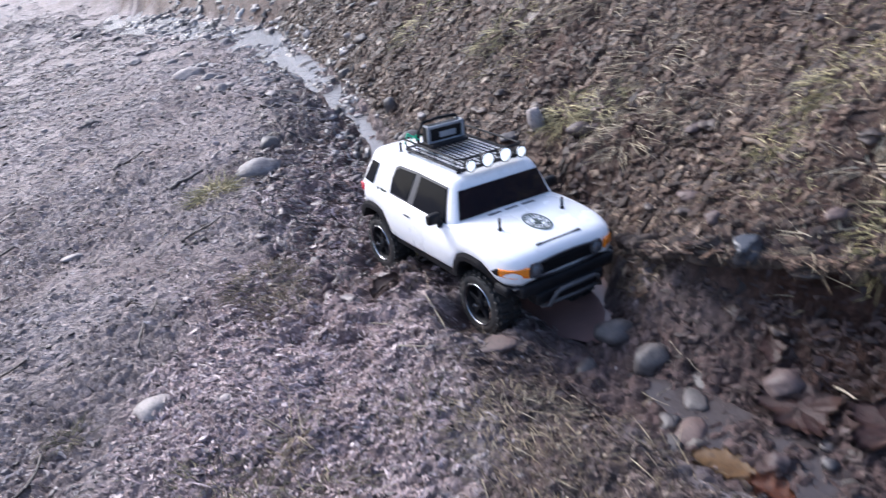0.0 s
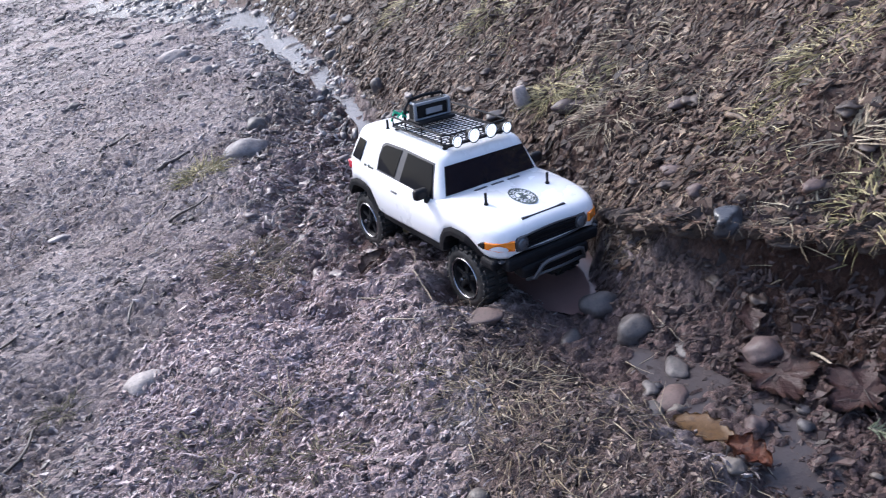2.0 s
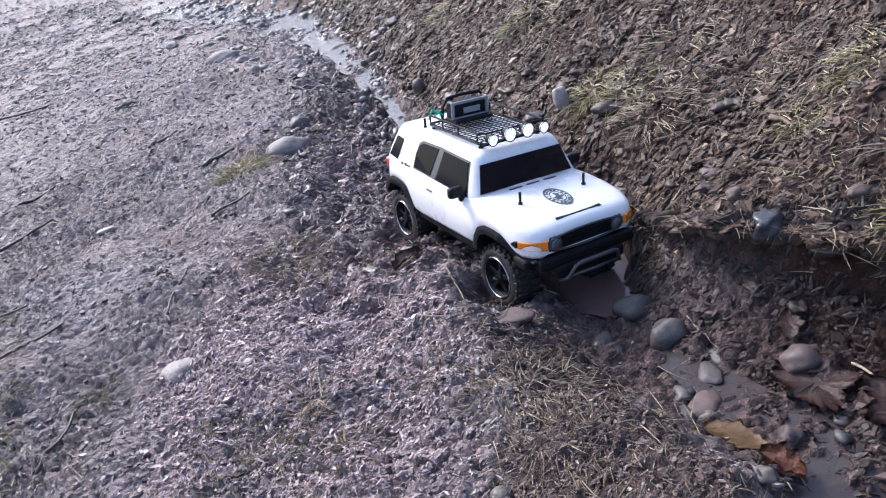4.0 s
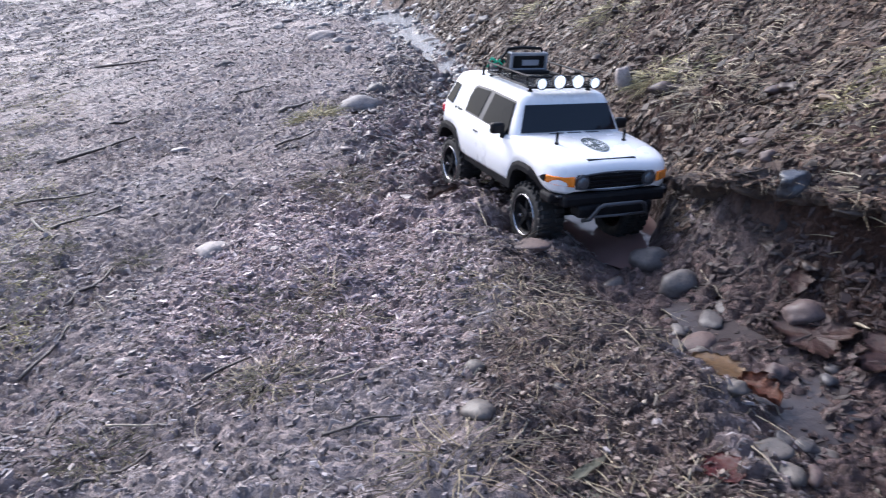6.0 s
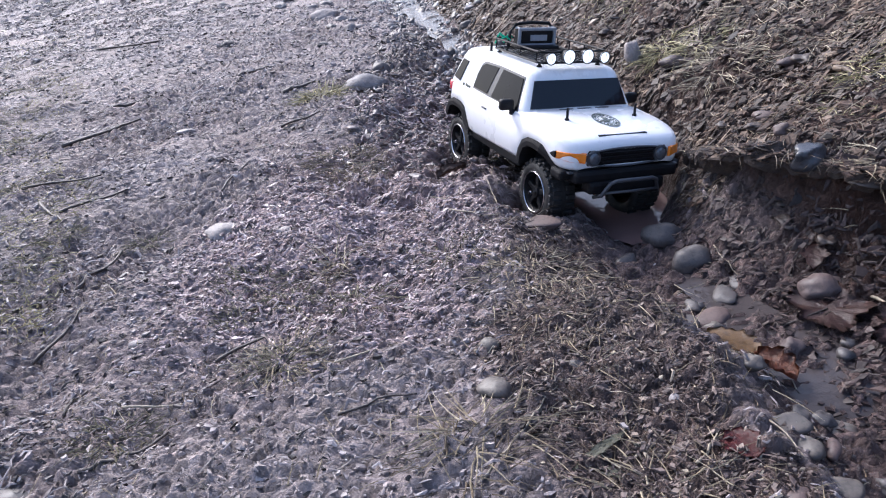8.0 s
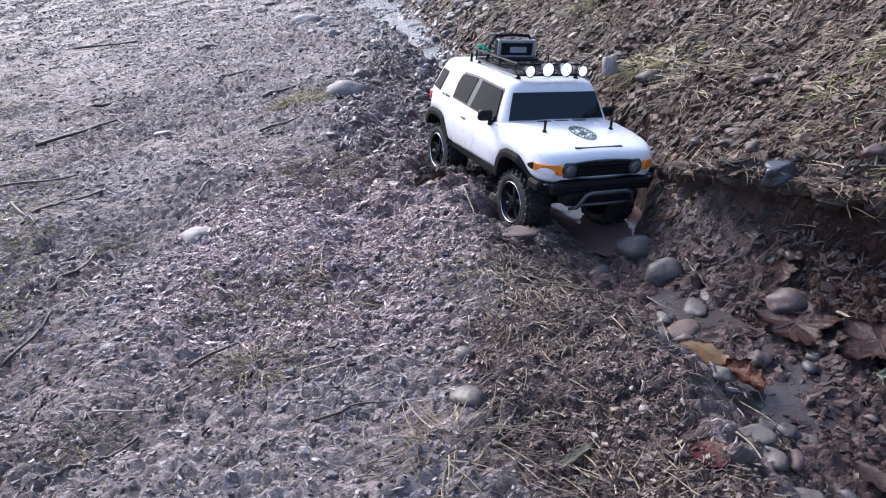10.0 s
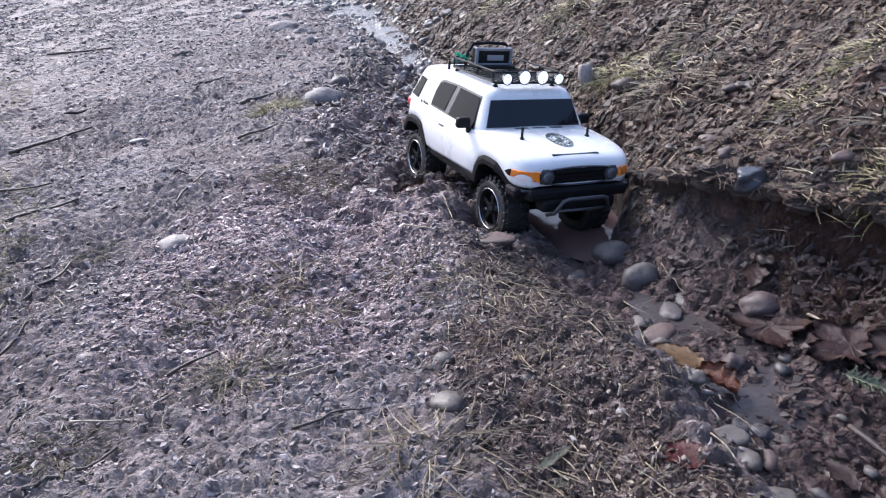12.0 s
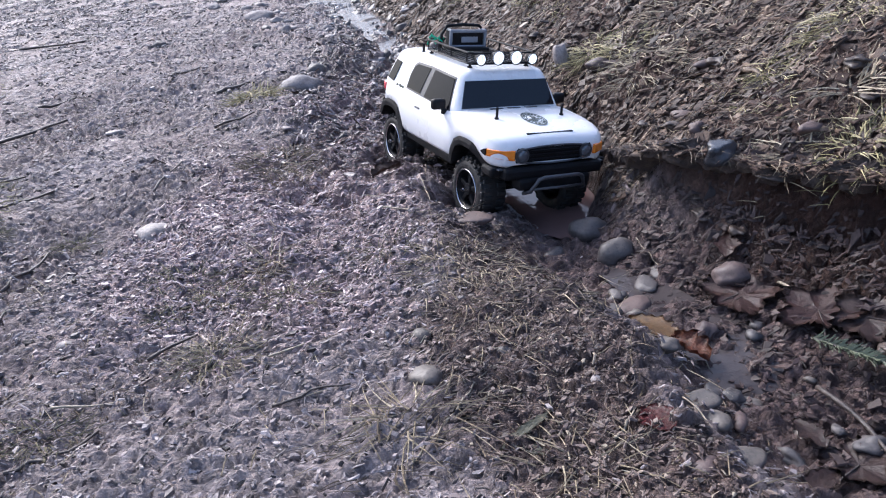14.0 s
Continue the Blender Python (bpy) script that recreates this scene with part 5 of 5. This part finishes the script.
def tread_mesh(y, z, sx, sy, sz):
    bm = bmesh.new()
    bmesh.ops.create_cube(bm, size=1.0, matrix=Matrix.LocRotScale((0, y, z), None, (sx, sy, sz)))
    bmesh.ops.bevel(bm, geom=bm.edges[:], offset=0.0009, segments=1, profile=0.5, affect="EDGES")
    me = bpy.data.meshes.new("tread_block")
    bm.to_mesh(me)
    bm.free()
    me.materials.append(RUBBER)
    return me


TREAD = [tread_mesh(-0.0035, 0.0455, 0.0065, 0.014, 0.0055), tread_mesh(-0.0245, 0.0455, 0.0065, 0.014, 0.0055), tread_mesh(0.0045, 0.0425, 0.0075, 0.006, 0.005)]


def build_wheel(parent, x, side):
    """Knobbly tyre, black five-spoke rim with a bright lip, bright hub nut."""
    rim = bmesh.new()
    lathe(rim, [(0.0, 0.006), (0.008, 0.006), (0.009, 0.002), (0.012, -0.004), (0.024, -0.005), (0.0265, 0.004), (0.0285, 0.006)])
    for k in range(5):
        box(rim, 0, 0.0005, 0.0165, 0.007, 0.006, 0.017, 0.0012, Matrix.Rotation(k * math.tau / 5, 4, "Y"))
    wheel = part("wheel", rim, BLACK, parent, "black five-spoke wheel with muddy tyre")
    wheel.matrix_basis = pose(x, side * 0.0855, 0, 0, 0, 0 if side > 0 else 180)
    lip = bmesh.new()
    lathe(lip, [(0.0282, 0.0075), (0.0292, 0.009), (0.0302, 0.0085), (0.0305, 0.006), (0.0295, 0.005), (0.0282, 0.0055), (0.0282, 0.0075)])
    part("rim", lip, CHROME, wheel, "bright metal rim lip", True)
    nut = bmesh.new()
    disc(nut, (0, 0.009, 0), (0, 1, 0), 0.0045, 0.008, 6, 0.0035)
    disc(nut, (0, 0.0135, 0), (0, 1, 0), 0.002, 0.004, 8)
    part("hub_nut", nut, CHROME, wheel, "chrome hub nut")
    t = bmesh.new()
    lathe(t, [(0.030, -0.002), (0.0305, 0.007), (0.034, 0.0085), (0.041, 0.007), (0.0445, 0.003), (0.0455, -0.006), (0.0455, -0.022), (0.0445, -0.031), (0.041, -0.035), (0.034, -0.036), (0.030, -0.03)], 48)
    part("tyre", t, RUBBER, wheel, "knobbly black rubber tyre caked with mud", True)
    for k in range(72):
        kind = k % 3
        ob = new("tread_block", TREAD[kind])
        ob.parent = wheel
        ob.matrix_basis = Matrix.Rotation((k // 3 + (0.5 if kind else 0.0)) * math.tau / 24, 4, "Y")


def build_car():
    car = new("model_car")
    bm = lower_body()
    cabin(bm)
    body = part("body", bm, PAINT, car, "glossy white moulded plastic body shell", True)
    # glass
    bm = bmesh.new()
    panel(bm, [(front_x(0.1055) + 0.001, -0.0815, 0.1055), (front_x(0.1055) + 0.001, 0.0815, 0.1055), (front_x(0.1425) + 0.001, 0.0705, 0.1425), (front_x(0.1425) + 0.001, -0.0705, 0.1425)], 0.0012, 0.0)
    part("windscreen", bm, GLASS, car, "dark tinted flat windscreen")
    for s in (1, -1):
        def sidep(pts, out):
            c = [(x, s * (side_y(z) + out), z) for x, z in pts]
            return c if s < 0 else c[::-1]
        bm = bmesh.new()
        panel(bm, sidep([(-0.112, 0.1025), (-0.02, 0.1), (0.0455, 0.0985), (0.031, 0.1455), (-0.05, 0.1475), (-0.1, 0.146), (-0.109, 0.141), (-0.113, 0.125)], 0.0004), 0.001, 0.0)
        trim = part("window_trim", bm, TRIM, car, "dark grey window surround")
        bm = bmesh.new()
        panel(bm, sidep([(-0.043, 0.1025), (0.0415, 0.1012), (0.0285, 0.1432), (-0.037, 0.1445)], 0.0014), 0.001, 0.0)
        part("side_window", bm, SIDEGLASS, car, "tinted front door window")
        bm = bmesh.new()
        panel(bm, sidep([(-0.109, 0.105), (-0.06, 0.104), (-0.052, 0.1445), (-0.096, 0.1432), (-0.1055, 0.138), (-0.11, 0.124)], 0.0014), 0.001, 0.0)
        part("side_window", bm, SIDEGLASS, car, "tinted rear door window")
        bm = bmesh.new()
        panel(bm, sidep([(-0.1905, 0.107), (-0.165, 0.1045), (-0.158, 0.137), (-0.179, 0.1385)], 0.0012), 0.001, 0.0)
        part("quarter_window", bm, SIDEGLASS, car, "dark rear quarter window")
        # lights at the corners
        bm = bmesh.new()
        panel(bm, [(0.1896, s * 0.066, 0.0635), (0.1795, s * 0.0878, 0.0645), (0.163, s * 0.0968, 0.0665), (0.163, s * 0.0965, 0.0755), (0.1792, s * 0.087, 0.077), (0.1896, s * 0.066, 0.077)][::s], 0.0025, 0.0012)
        part("turn_signal", bm, AMBER, car, "amber wrap-round turn signal")
        bm = bmesh.new()
        panel(bm, [(0.1625, s * 0.0971, 0.0662), (0.1555, s * 0.0985, 0.068), (0.152, s * 0.0992, 0.071), (0.1565, s * 0.0983, 0.0745), (0.1625, s * 0.0968, 0.076)][::s], 0.0025, 0.0008)
        part("signal_end", bm, BLACK, car, "dark pointed end of the turn signal")
        lamp = bmesh.new()
        disc(lamp, (0.184, s * 0.053, 0.0685), (1, 0, 0.05), 0.0115, 0.008, 28, 0.0105)
        head = part("headlight", lamp, TRIM, car, "round headlight in a dark ring")
        lens = bmesh.new()
        disc(lens, (0.1885, s * 0.053, 0.0687), (1, 0, 0.05), 0.009, 0.003, 28, 0.007)
        part("lens", lens, SMOKE, head, "smoky grey lens", True)
        bm = bmesh.new()
        box(bm, -0.2, s * 0.087, 0.09, 0.016, 0.014, 0.017, 0.004)
        part("tail_light", bm, REDLENS, car, "red tail light", True)
        # mirror
        bm = bmesh.new()
        box(bm, 0.034, s * 0.107, 0.1085, 0.012, 0.022, 0.016, 0.004)
        box(bm, 0.036, s * 0.096, 0.098, 0.007, 0.012, 0.009, 0.002)
        part("side_mirror", bm, BLACK, car, "black door mirror", True)
        bm = bmesh.new()
        box(bm, -0.055, s * 0.0985, 0.083, 0.016, 0.003, 0.0028, 0.0008)
        part("door_handle", bm, TRIM, car, "small grey door handle")
        bm = bmesh.new()
        disc(bm, (0.117, s * 0.0556, 0.1035), (0, 0, 1), 0.0032, 0.003, 12)
        tube(bm, [(0.117, s * 0.0556, 0.104), (0.1165, s * 0.0556, 0.113), (0.1165, s * 0.0556, 0.1195)], 0.0019)
        part("marker_post", bm, BLACK, car, "short black post on the bonnet corner")
        # arches and sill
        for cx, (x0, x1) in ((0.11, (0.0625, 0.157)), (-0.16, (-0.111, -0.204))):
            bm = bmesh.new()
            zs = {0.11: [(0.0635, 0.036), (0.067, 0.052), (0.0765, 0.067), (0.092, 0.0745), (0.11, 0.0755), (0.128, 0.0745), (0.143, 0.0675), (0.154, 0.059), (0.163, 0.051)],
                  -0.16: [(-0.1055, 0.036), (-0.116, 0.05), (-0.129, 0.067), (-0.145, 0.0725), (-0.16, 0.073), (-0.175, 0.0725), (-0.19, 0.067), (-0.2, 0.055), (-0.204, 0.045)]}[cx]
            rows = []
            for i, (x, z) in enumerate(zs):
                dx, dz = (cx - x), (0.02 - z)
                ln = math.hypot(dx, dz)
                dx, dz = dx / ln, dz / ln
                w = 0.0985 - max(0, (x - 0.13) * 0.3)
                rows.append([bm.verts.new((x + dx * k, s * y, z + dz * k)) for k, y in ((-0.001, w), (-0.001, w + 0.0018), (0.004, w + 0.0032), (0.0105, w + 0.003), (0.011, w - 0.002), (0.011, 0.045), (0.004, 0.045))])
            for a, b in zip(rows, rows[1:]):
                for k in range(6):
                    bm.faces.new((a[k], a[k + 1], b[k + 1], b[k]))
            bmesh.ops.recalc_face_normals(bm, faces=bm.faces[:])
            part("fender_flare", bm, BLACK, car, "black plastic wheel arch flare")
        bm = bmesh.new()
        box(bm, -0.023, s * 0.087, 0.029, 0.165, 0.012, 0.014, 0.003)
        part("sill", bm, BLACK, car, "black sill below the doors")
        # side lettering that cannot be read
        bm = bmesh.new()
        for x, z, w, h in ((-0.148, 0.1015, 0.005, 0.005), (-0.137, 0.1, 0.004, 0.0095), (-0.131, 0.1, 0.005, 0.006), (-0.1245, 0.1, 0.004, 0.007), (-0.131, 0.0945, 0.015, 0.0025)):
            panel(bm, sidep([(x - w / 2, z - h / 2), (x + w / 2, z - h / 2), (x + w / 2, z + h / 2), (x - w / 2, z + h / 2)], 0.0012), 0.0006)
        part("side_lettering", bm, BADGE, car, "small dark unreadable lettering as bars")
    # front
    bm = bmesh.new()
    box(bm, 0.181, 0, 0.0685, 0.01, 0.128, 0.0235, 0.004)
    for z in (0.0625, 0.0685, 0.0745):
        box(bm, 0.187, 0, z, 0.003, 0.082, 0.0022, 0.0006)
    part("grille", bm, BLACK, car, "black slatted grille panel")
    bm = bmesh.new()
    tube(bm, [(0.1875, 0.061 * c, 0.0685 + 0.0125 * d) for c, d in [(math.copysign(min(1, abs(math.cos(a)) * 1.25), math.cos(a)), math.sin(a)) for a in [k * math.tau / 32 for k in range(32)]]], 0.0012, 6, True)
    part("grille_surround", bm, TRIM, car, "dark grey rounded grille rim")
    bm = bmesh.new()
    box(bm, 0.1695, 0, 0.093, 0.0055, 0.077, 0.0035, 0.001)
    part("bonnet_slot", bm, BLACK, car, "black slot across the bonnet front")
    for y in (-0.03, 0.0, 0.03):
        bm = bmesh.new()
        box(bm, 0.073, y, 0.1065, 0.004, 0.022, 0.0012, 0.0004)
        part("bonnet_vent", bm, TRIM, car, "thin grey vent below the windscreen")
    # oval badge printed on the bonnet
    bm = bmesh.new()
    c = Vector((0.128, 0.0, 0.1032))
    lean = Matrix.Translation(c) @ pose(0, 0, 0, 0, 6.5, 0)
    oval = lambda r, a: lean @ Vector((0.025 * r * math.cos(a), 0.0175 * r * math.sin(a), 0))
    for r0, r1 in ((0.86, 1.0), (0.52, 0.6)):
        ring = [[bm.verts.new(oval(r, k * math.tau / 40)) for k in range(40)] for r in (r0, r1)]
        for k in range(40):
            bm.faces.new((ring[0][k], ring[1][k], ring[1][(k + 1) % 40], ring[0][(k + 1) % 40]))
    # marks round the rim, a crossed device in the middle
    for k in range(18):
        disc(bm, oval(0.74, (k + 0.5) * math.tau / 18), (0.11, 0, 1), 0.0011 + 0.0006 * (k % 3), 0.0006, 6)
    for dx, dy, w, d in ((0.0, 0.0, 0.02, 0.0035), (0.002, 0.0, 0.004, 0.015), (-0.005, 0.003, 0.005, 0.004), (0.006, -0.004, 0.004, 0.004)):
        box(bm, dx, dy, 0.0, w, d, 0.0007, 0.0, lean)
    part("bonnet_badge", bm, BADGE, car, "grey-green oval badge printed on the bonnet")
    bm = bmesh.new()
    box(bm, 0.181, 0, 0.045, 0.026, 0.164, 0.017, 0.005)
    box(bm, 0.186, 0, 0.03, 0.024, 0.12, 0.018, 0.005)
    for s in (1, -1):
        box(bm, 0.166, s * 0.086, 0.046, 0.028, 0.022, 0.014, 0.004)
    bumper = part("front_bumper", bm, BLACK, car, "chunky black front bumper")
    for s in (1, -1):
        bm = bmesh.new()
        box(bm, 0.1795, s * 0.078, 0.0505, 0.012, 0.02, 0.0025, 0.0008)
        part("bumper_strip", bm, TRIM, bumper, "thin grey bumper strip")
    bm = bmesh.new()
    tube(bm, [(0.19, -0.048, 0.016), (0.203, -0.045, 0.022), (0.208, -0.036, 0.04), (0.209, -0.028, 0.043), (0.209, 0.028, 0.043), (0.208, 0.036, 0.04), (0.203, 0.045, 0.022), (0.19, 0.048, 0.016)], 0.0028, 8)
    tube(bm, [(0.205, -0.043, 0.026), (0.207, 0, 0.026), (0.205, 0.043, 0.026)], 0.002, 8)
    part("bull_bar", bm, TRIM, bumper, "bent dark grey bull bar", True)
    bm = bmesh.new()
    box(bm, -0.207, 0, 0.045, 0.018, 0.17, 0.022, 0.005)
    part("rear_bumper", bm, BLACK, car, "black rear bumper")
    # underside
    bm = bmesh.new()
    box(bm, -0.02, 0, 0.022, 0.36, 0.09, 0.022, 0.004)
    box(bm, -0.02, 0, 0.04, 0.38, 0.15, 0.02, 0.004)
    part("chassis", bm, BLACK, car, "dark chassis plate")
    for x in (0.11, -0.16):
        bm = bmesh.new()
        disc(bm, (x, 0, 0), (0, 1, 0), 0.007, 0.13, 14)
        bmesh.ops.create_uvsphere(bm, u_segments=14, v_segments=8, radius=0.014, matrix=Matrix.Translation((x, 0.012, 0)))
        for s in (1, -1):
            tube(bm, [(x, s * 0.05, 0.0), (x - 0.012, s * 0.05, 0.05)], 0.0055, 10)
        part("axle", bm, BLACK, car, "black axle with shock absorbers", True)
    # roof rack
    bm = bmesh.new()
    zr, zt = 0.1645, 0.1795
    x0, x1, y1 = -0.118, 0.03, 0.056
    loop = lambda z: [(x1, -y1 + 0.008, z), (x1 - 0.006, -y1, z), (x0 + 0.006, -y1, z), (x0, -y1 + 0.008, z), (x0, y1 - 0.008, z), (x0 + 0.006, y1, z), (x1 - 0.006, y1, z), (x1, y1 - 0.008, z)]
    tube(bm, loop(zr), 0.0017, 6, True)
    rack = part("roof_rack", bm, BLACK, car, "black wire roof rack with mesh floor")
    bm = bmesh.new()
    tube(bm, loop(zt), 0.0015, 6, True)
    part("rack_rail", bm, BLACK, rack)
    for x, y in ((x1 - 0.01, y1), (x1 - 0.06, y1), (x0 + 0.045, y1), (x0 + 0.008, y1), (x1 - 0.01, -y1), (x1 - 0.06, -y1), (x0 + 0.045, -y1), (x0 + 0.008, -y1), (x0, 0.02), (x0, -0.02), (x1, 0.0)):
        bm = bmesh.new()
        tube(bm, [(x, y, zr), (x, y, zt)], 0.0013, 6)
        part("rack_post", bm, BLACK, rack)
    for x, y in ((0.0196, 0.05), (0.0196, -0.05), (-0.11, 0.05), (-0.11, -0.05)):
        bm = bmesh.new()
        disc(bm, (x, y, 0.1575), (0, 0, 1), 0.005, 0.004, 12, 0.0035)
        tube(bm, [(x, y, 0.156), (x, y, 0.1655)], 0.0022, 8)
        part("rack_foot", bm, BLACK, rack)
    bm = bmesh.new()
    for k in range(16):
        x = x0 + (x1 - x0) * (k + 0.5) / 16
        box(bm, x, 0, zr, 0.0007, 2 * y1 - 0.004, 0.0012)
    for k in range(12):
        y = -y1 + 2 * y1 * (k + 0.5) / 12
        box(bm, (x0 + x1) / 2, y, zr + 0.0002, x1 - x0 - 0.004, 0.0007, 0.0012)
    part("mesh_floor", bm, BLACK, rack, "black wire mesh floor")
    bm = bmesh.new()
    tube(bm, [(0.036, -0.058, 0.1655), (0.036, 0.058, 0.1655)], 0.0018, 6)
    part("light_bar", bm, BLACK, rack)
    for y, z in ((-0.045, 0.1722), (-0.0155, 0.1745), (0.0155, 0.1745), (0.045, 0.1722)):
        r = 0.0082 if abs(y) > 0.03 else 0.0102
        bm = bmesh.new()
        disc(bm, (0.0365, y, z), (1, 0, 0), r * 0.7, 0.011, 20, r * 0.96)
        tube(bm, [(0.036, y, 0.165), (0.036, y, z)], 0.0015, 6)
        spot = part("spotlight", bm, BLACK, rack, "round auxiliary lamp")
        bm = bmesh.new()
        bmesh.ops.create_uvsphere(bm, u_segments=20, v_segments=10, radius=r * 0.96, matrix=Matrix.Translation((0.0425, y, z)) @ Matrix.Diagonal((0.35, 1, 1, 1)))
        part("lens", bm, LENS, spot, "clear lens", True)
        bm = bmesh.new()
        tube(bm, [(0.0445, y + r * math.cos(k * math.tau / 20), z + r * math.sin(k * math.tau / 20)) for k in range(20)], 0.0007, 5, True)
        tube(bm, [(0.0465, y, z - r), (0.0465, y, z + r)], 0.00022, 5)
        part("lamp_guard", bm, BLACK, spot)
    # case lashed to the back of the rack
    bm = bmesh.new()
    box(bm, -0.092, 0.004, 0.1685, 0.034, 0.07, 0.006, 0.002)
    box(bm, -0.099, 0.004, 0.183, 0.018, 0.062, 0.026, 0.002)
    case = part("cargo_case", bm, BLACK, car, "black framed case lashed on the roof rack")
    bm = bmesh.new()
    for y in (-0.0275, 0.0355):
        box(bm, -0.0885, y, 0.1835, 0.004, 0.005, 0.028, 0.001)
    for z in (0.1715, 0.1955):
        box(bm, -0.0885, 0.004, z, 0.004, 0.063, 0.0045, 0.001)
    for y in (-0.0275, 0.0355):
        tube(bm, [(-0.0885, y, 0.197), (-0.108, y, 0.197)], 0.0018, 6)
    part("case_frame", bm, CASE, case, "grey frame round the case front")
    bm = bmesh.new()
    box(bm, -0.0885, 0.004, 0.1835, 0.003, 0.055, 0.0195, 0.001)
    part("case_front", bm, BLACK, case, "black front panel")
    bm = bmesh.new()
    box(bm, -0.0865, 0.006, 0.1825, 0.002, 0.03, 0.009, 0.0006)
    part("case_plate", bm, CASE, case, "small light grey plate")
    bm = bmesh.new()
    tube(bm, [(-0.1, -0.04, 0.168), (-0.102, -0.038, 0.19), (-0.103, -0.028, 0.2015), (-0.104, 0.0, 0.204), (-0.103, 0.032, 0.2025), (-0.102, 0.042, 0.19), (-0.1, 0.044, 0.168)], 0.0027, 8)
    part("case_handle", bm, BLACK, case, "black arched bar over the case", True)
    bm = bmesh.new()
    for k in range(7):
        a = k * 0.9
        tube(bm, [(-0.108, -0.042, 0.181), (-0.108 + 0.008 * math.cos(a), -0.045 + 0.009 * math.sin(a), 0.184 + 0.004 * math.sin(a * 2)), (-0.108 + 0.013 * math.cos(a + 0.5), -0.045 + 0.014 * math.sin(a + 0.5), 0.178 + 0.007 * math.sin(a * 3))], 0.0013, 5)
    part("ribbon", bm, RIBBON, case, "bright green knotted ribbon")
    bm = bmesh.new()
    disc(bm, (-0.128, -0.056, 0.1565), (0, 0, 1), 0.0035, 0.003, 10)
    tube(bm, [(-0.128, -0.056, 0.156), (-0.128, -0.056, 0.1715)], 0.0022, 8)
    part("aerial_stub", bm, BLACK, car, "short black aerial stub on the roof")
    for x in (0.1098, -0.1603):
        for s in (1, -1):
            build_wheel(car, x, s)
    car.matrix_world = TILT @ pose(0.2172, 1.2751, -0.0223, -11.6, 1.83, -68.0)
    return tagged(car, "white off-road model car with black roof rack in muddy ditch", "model car")


build_car()
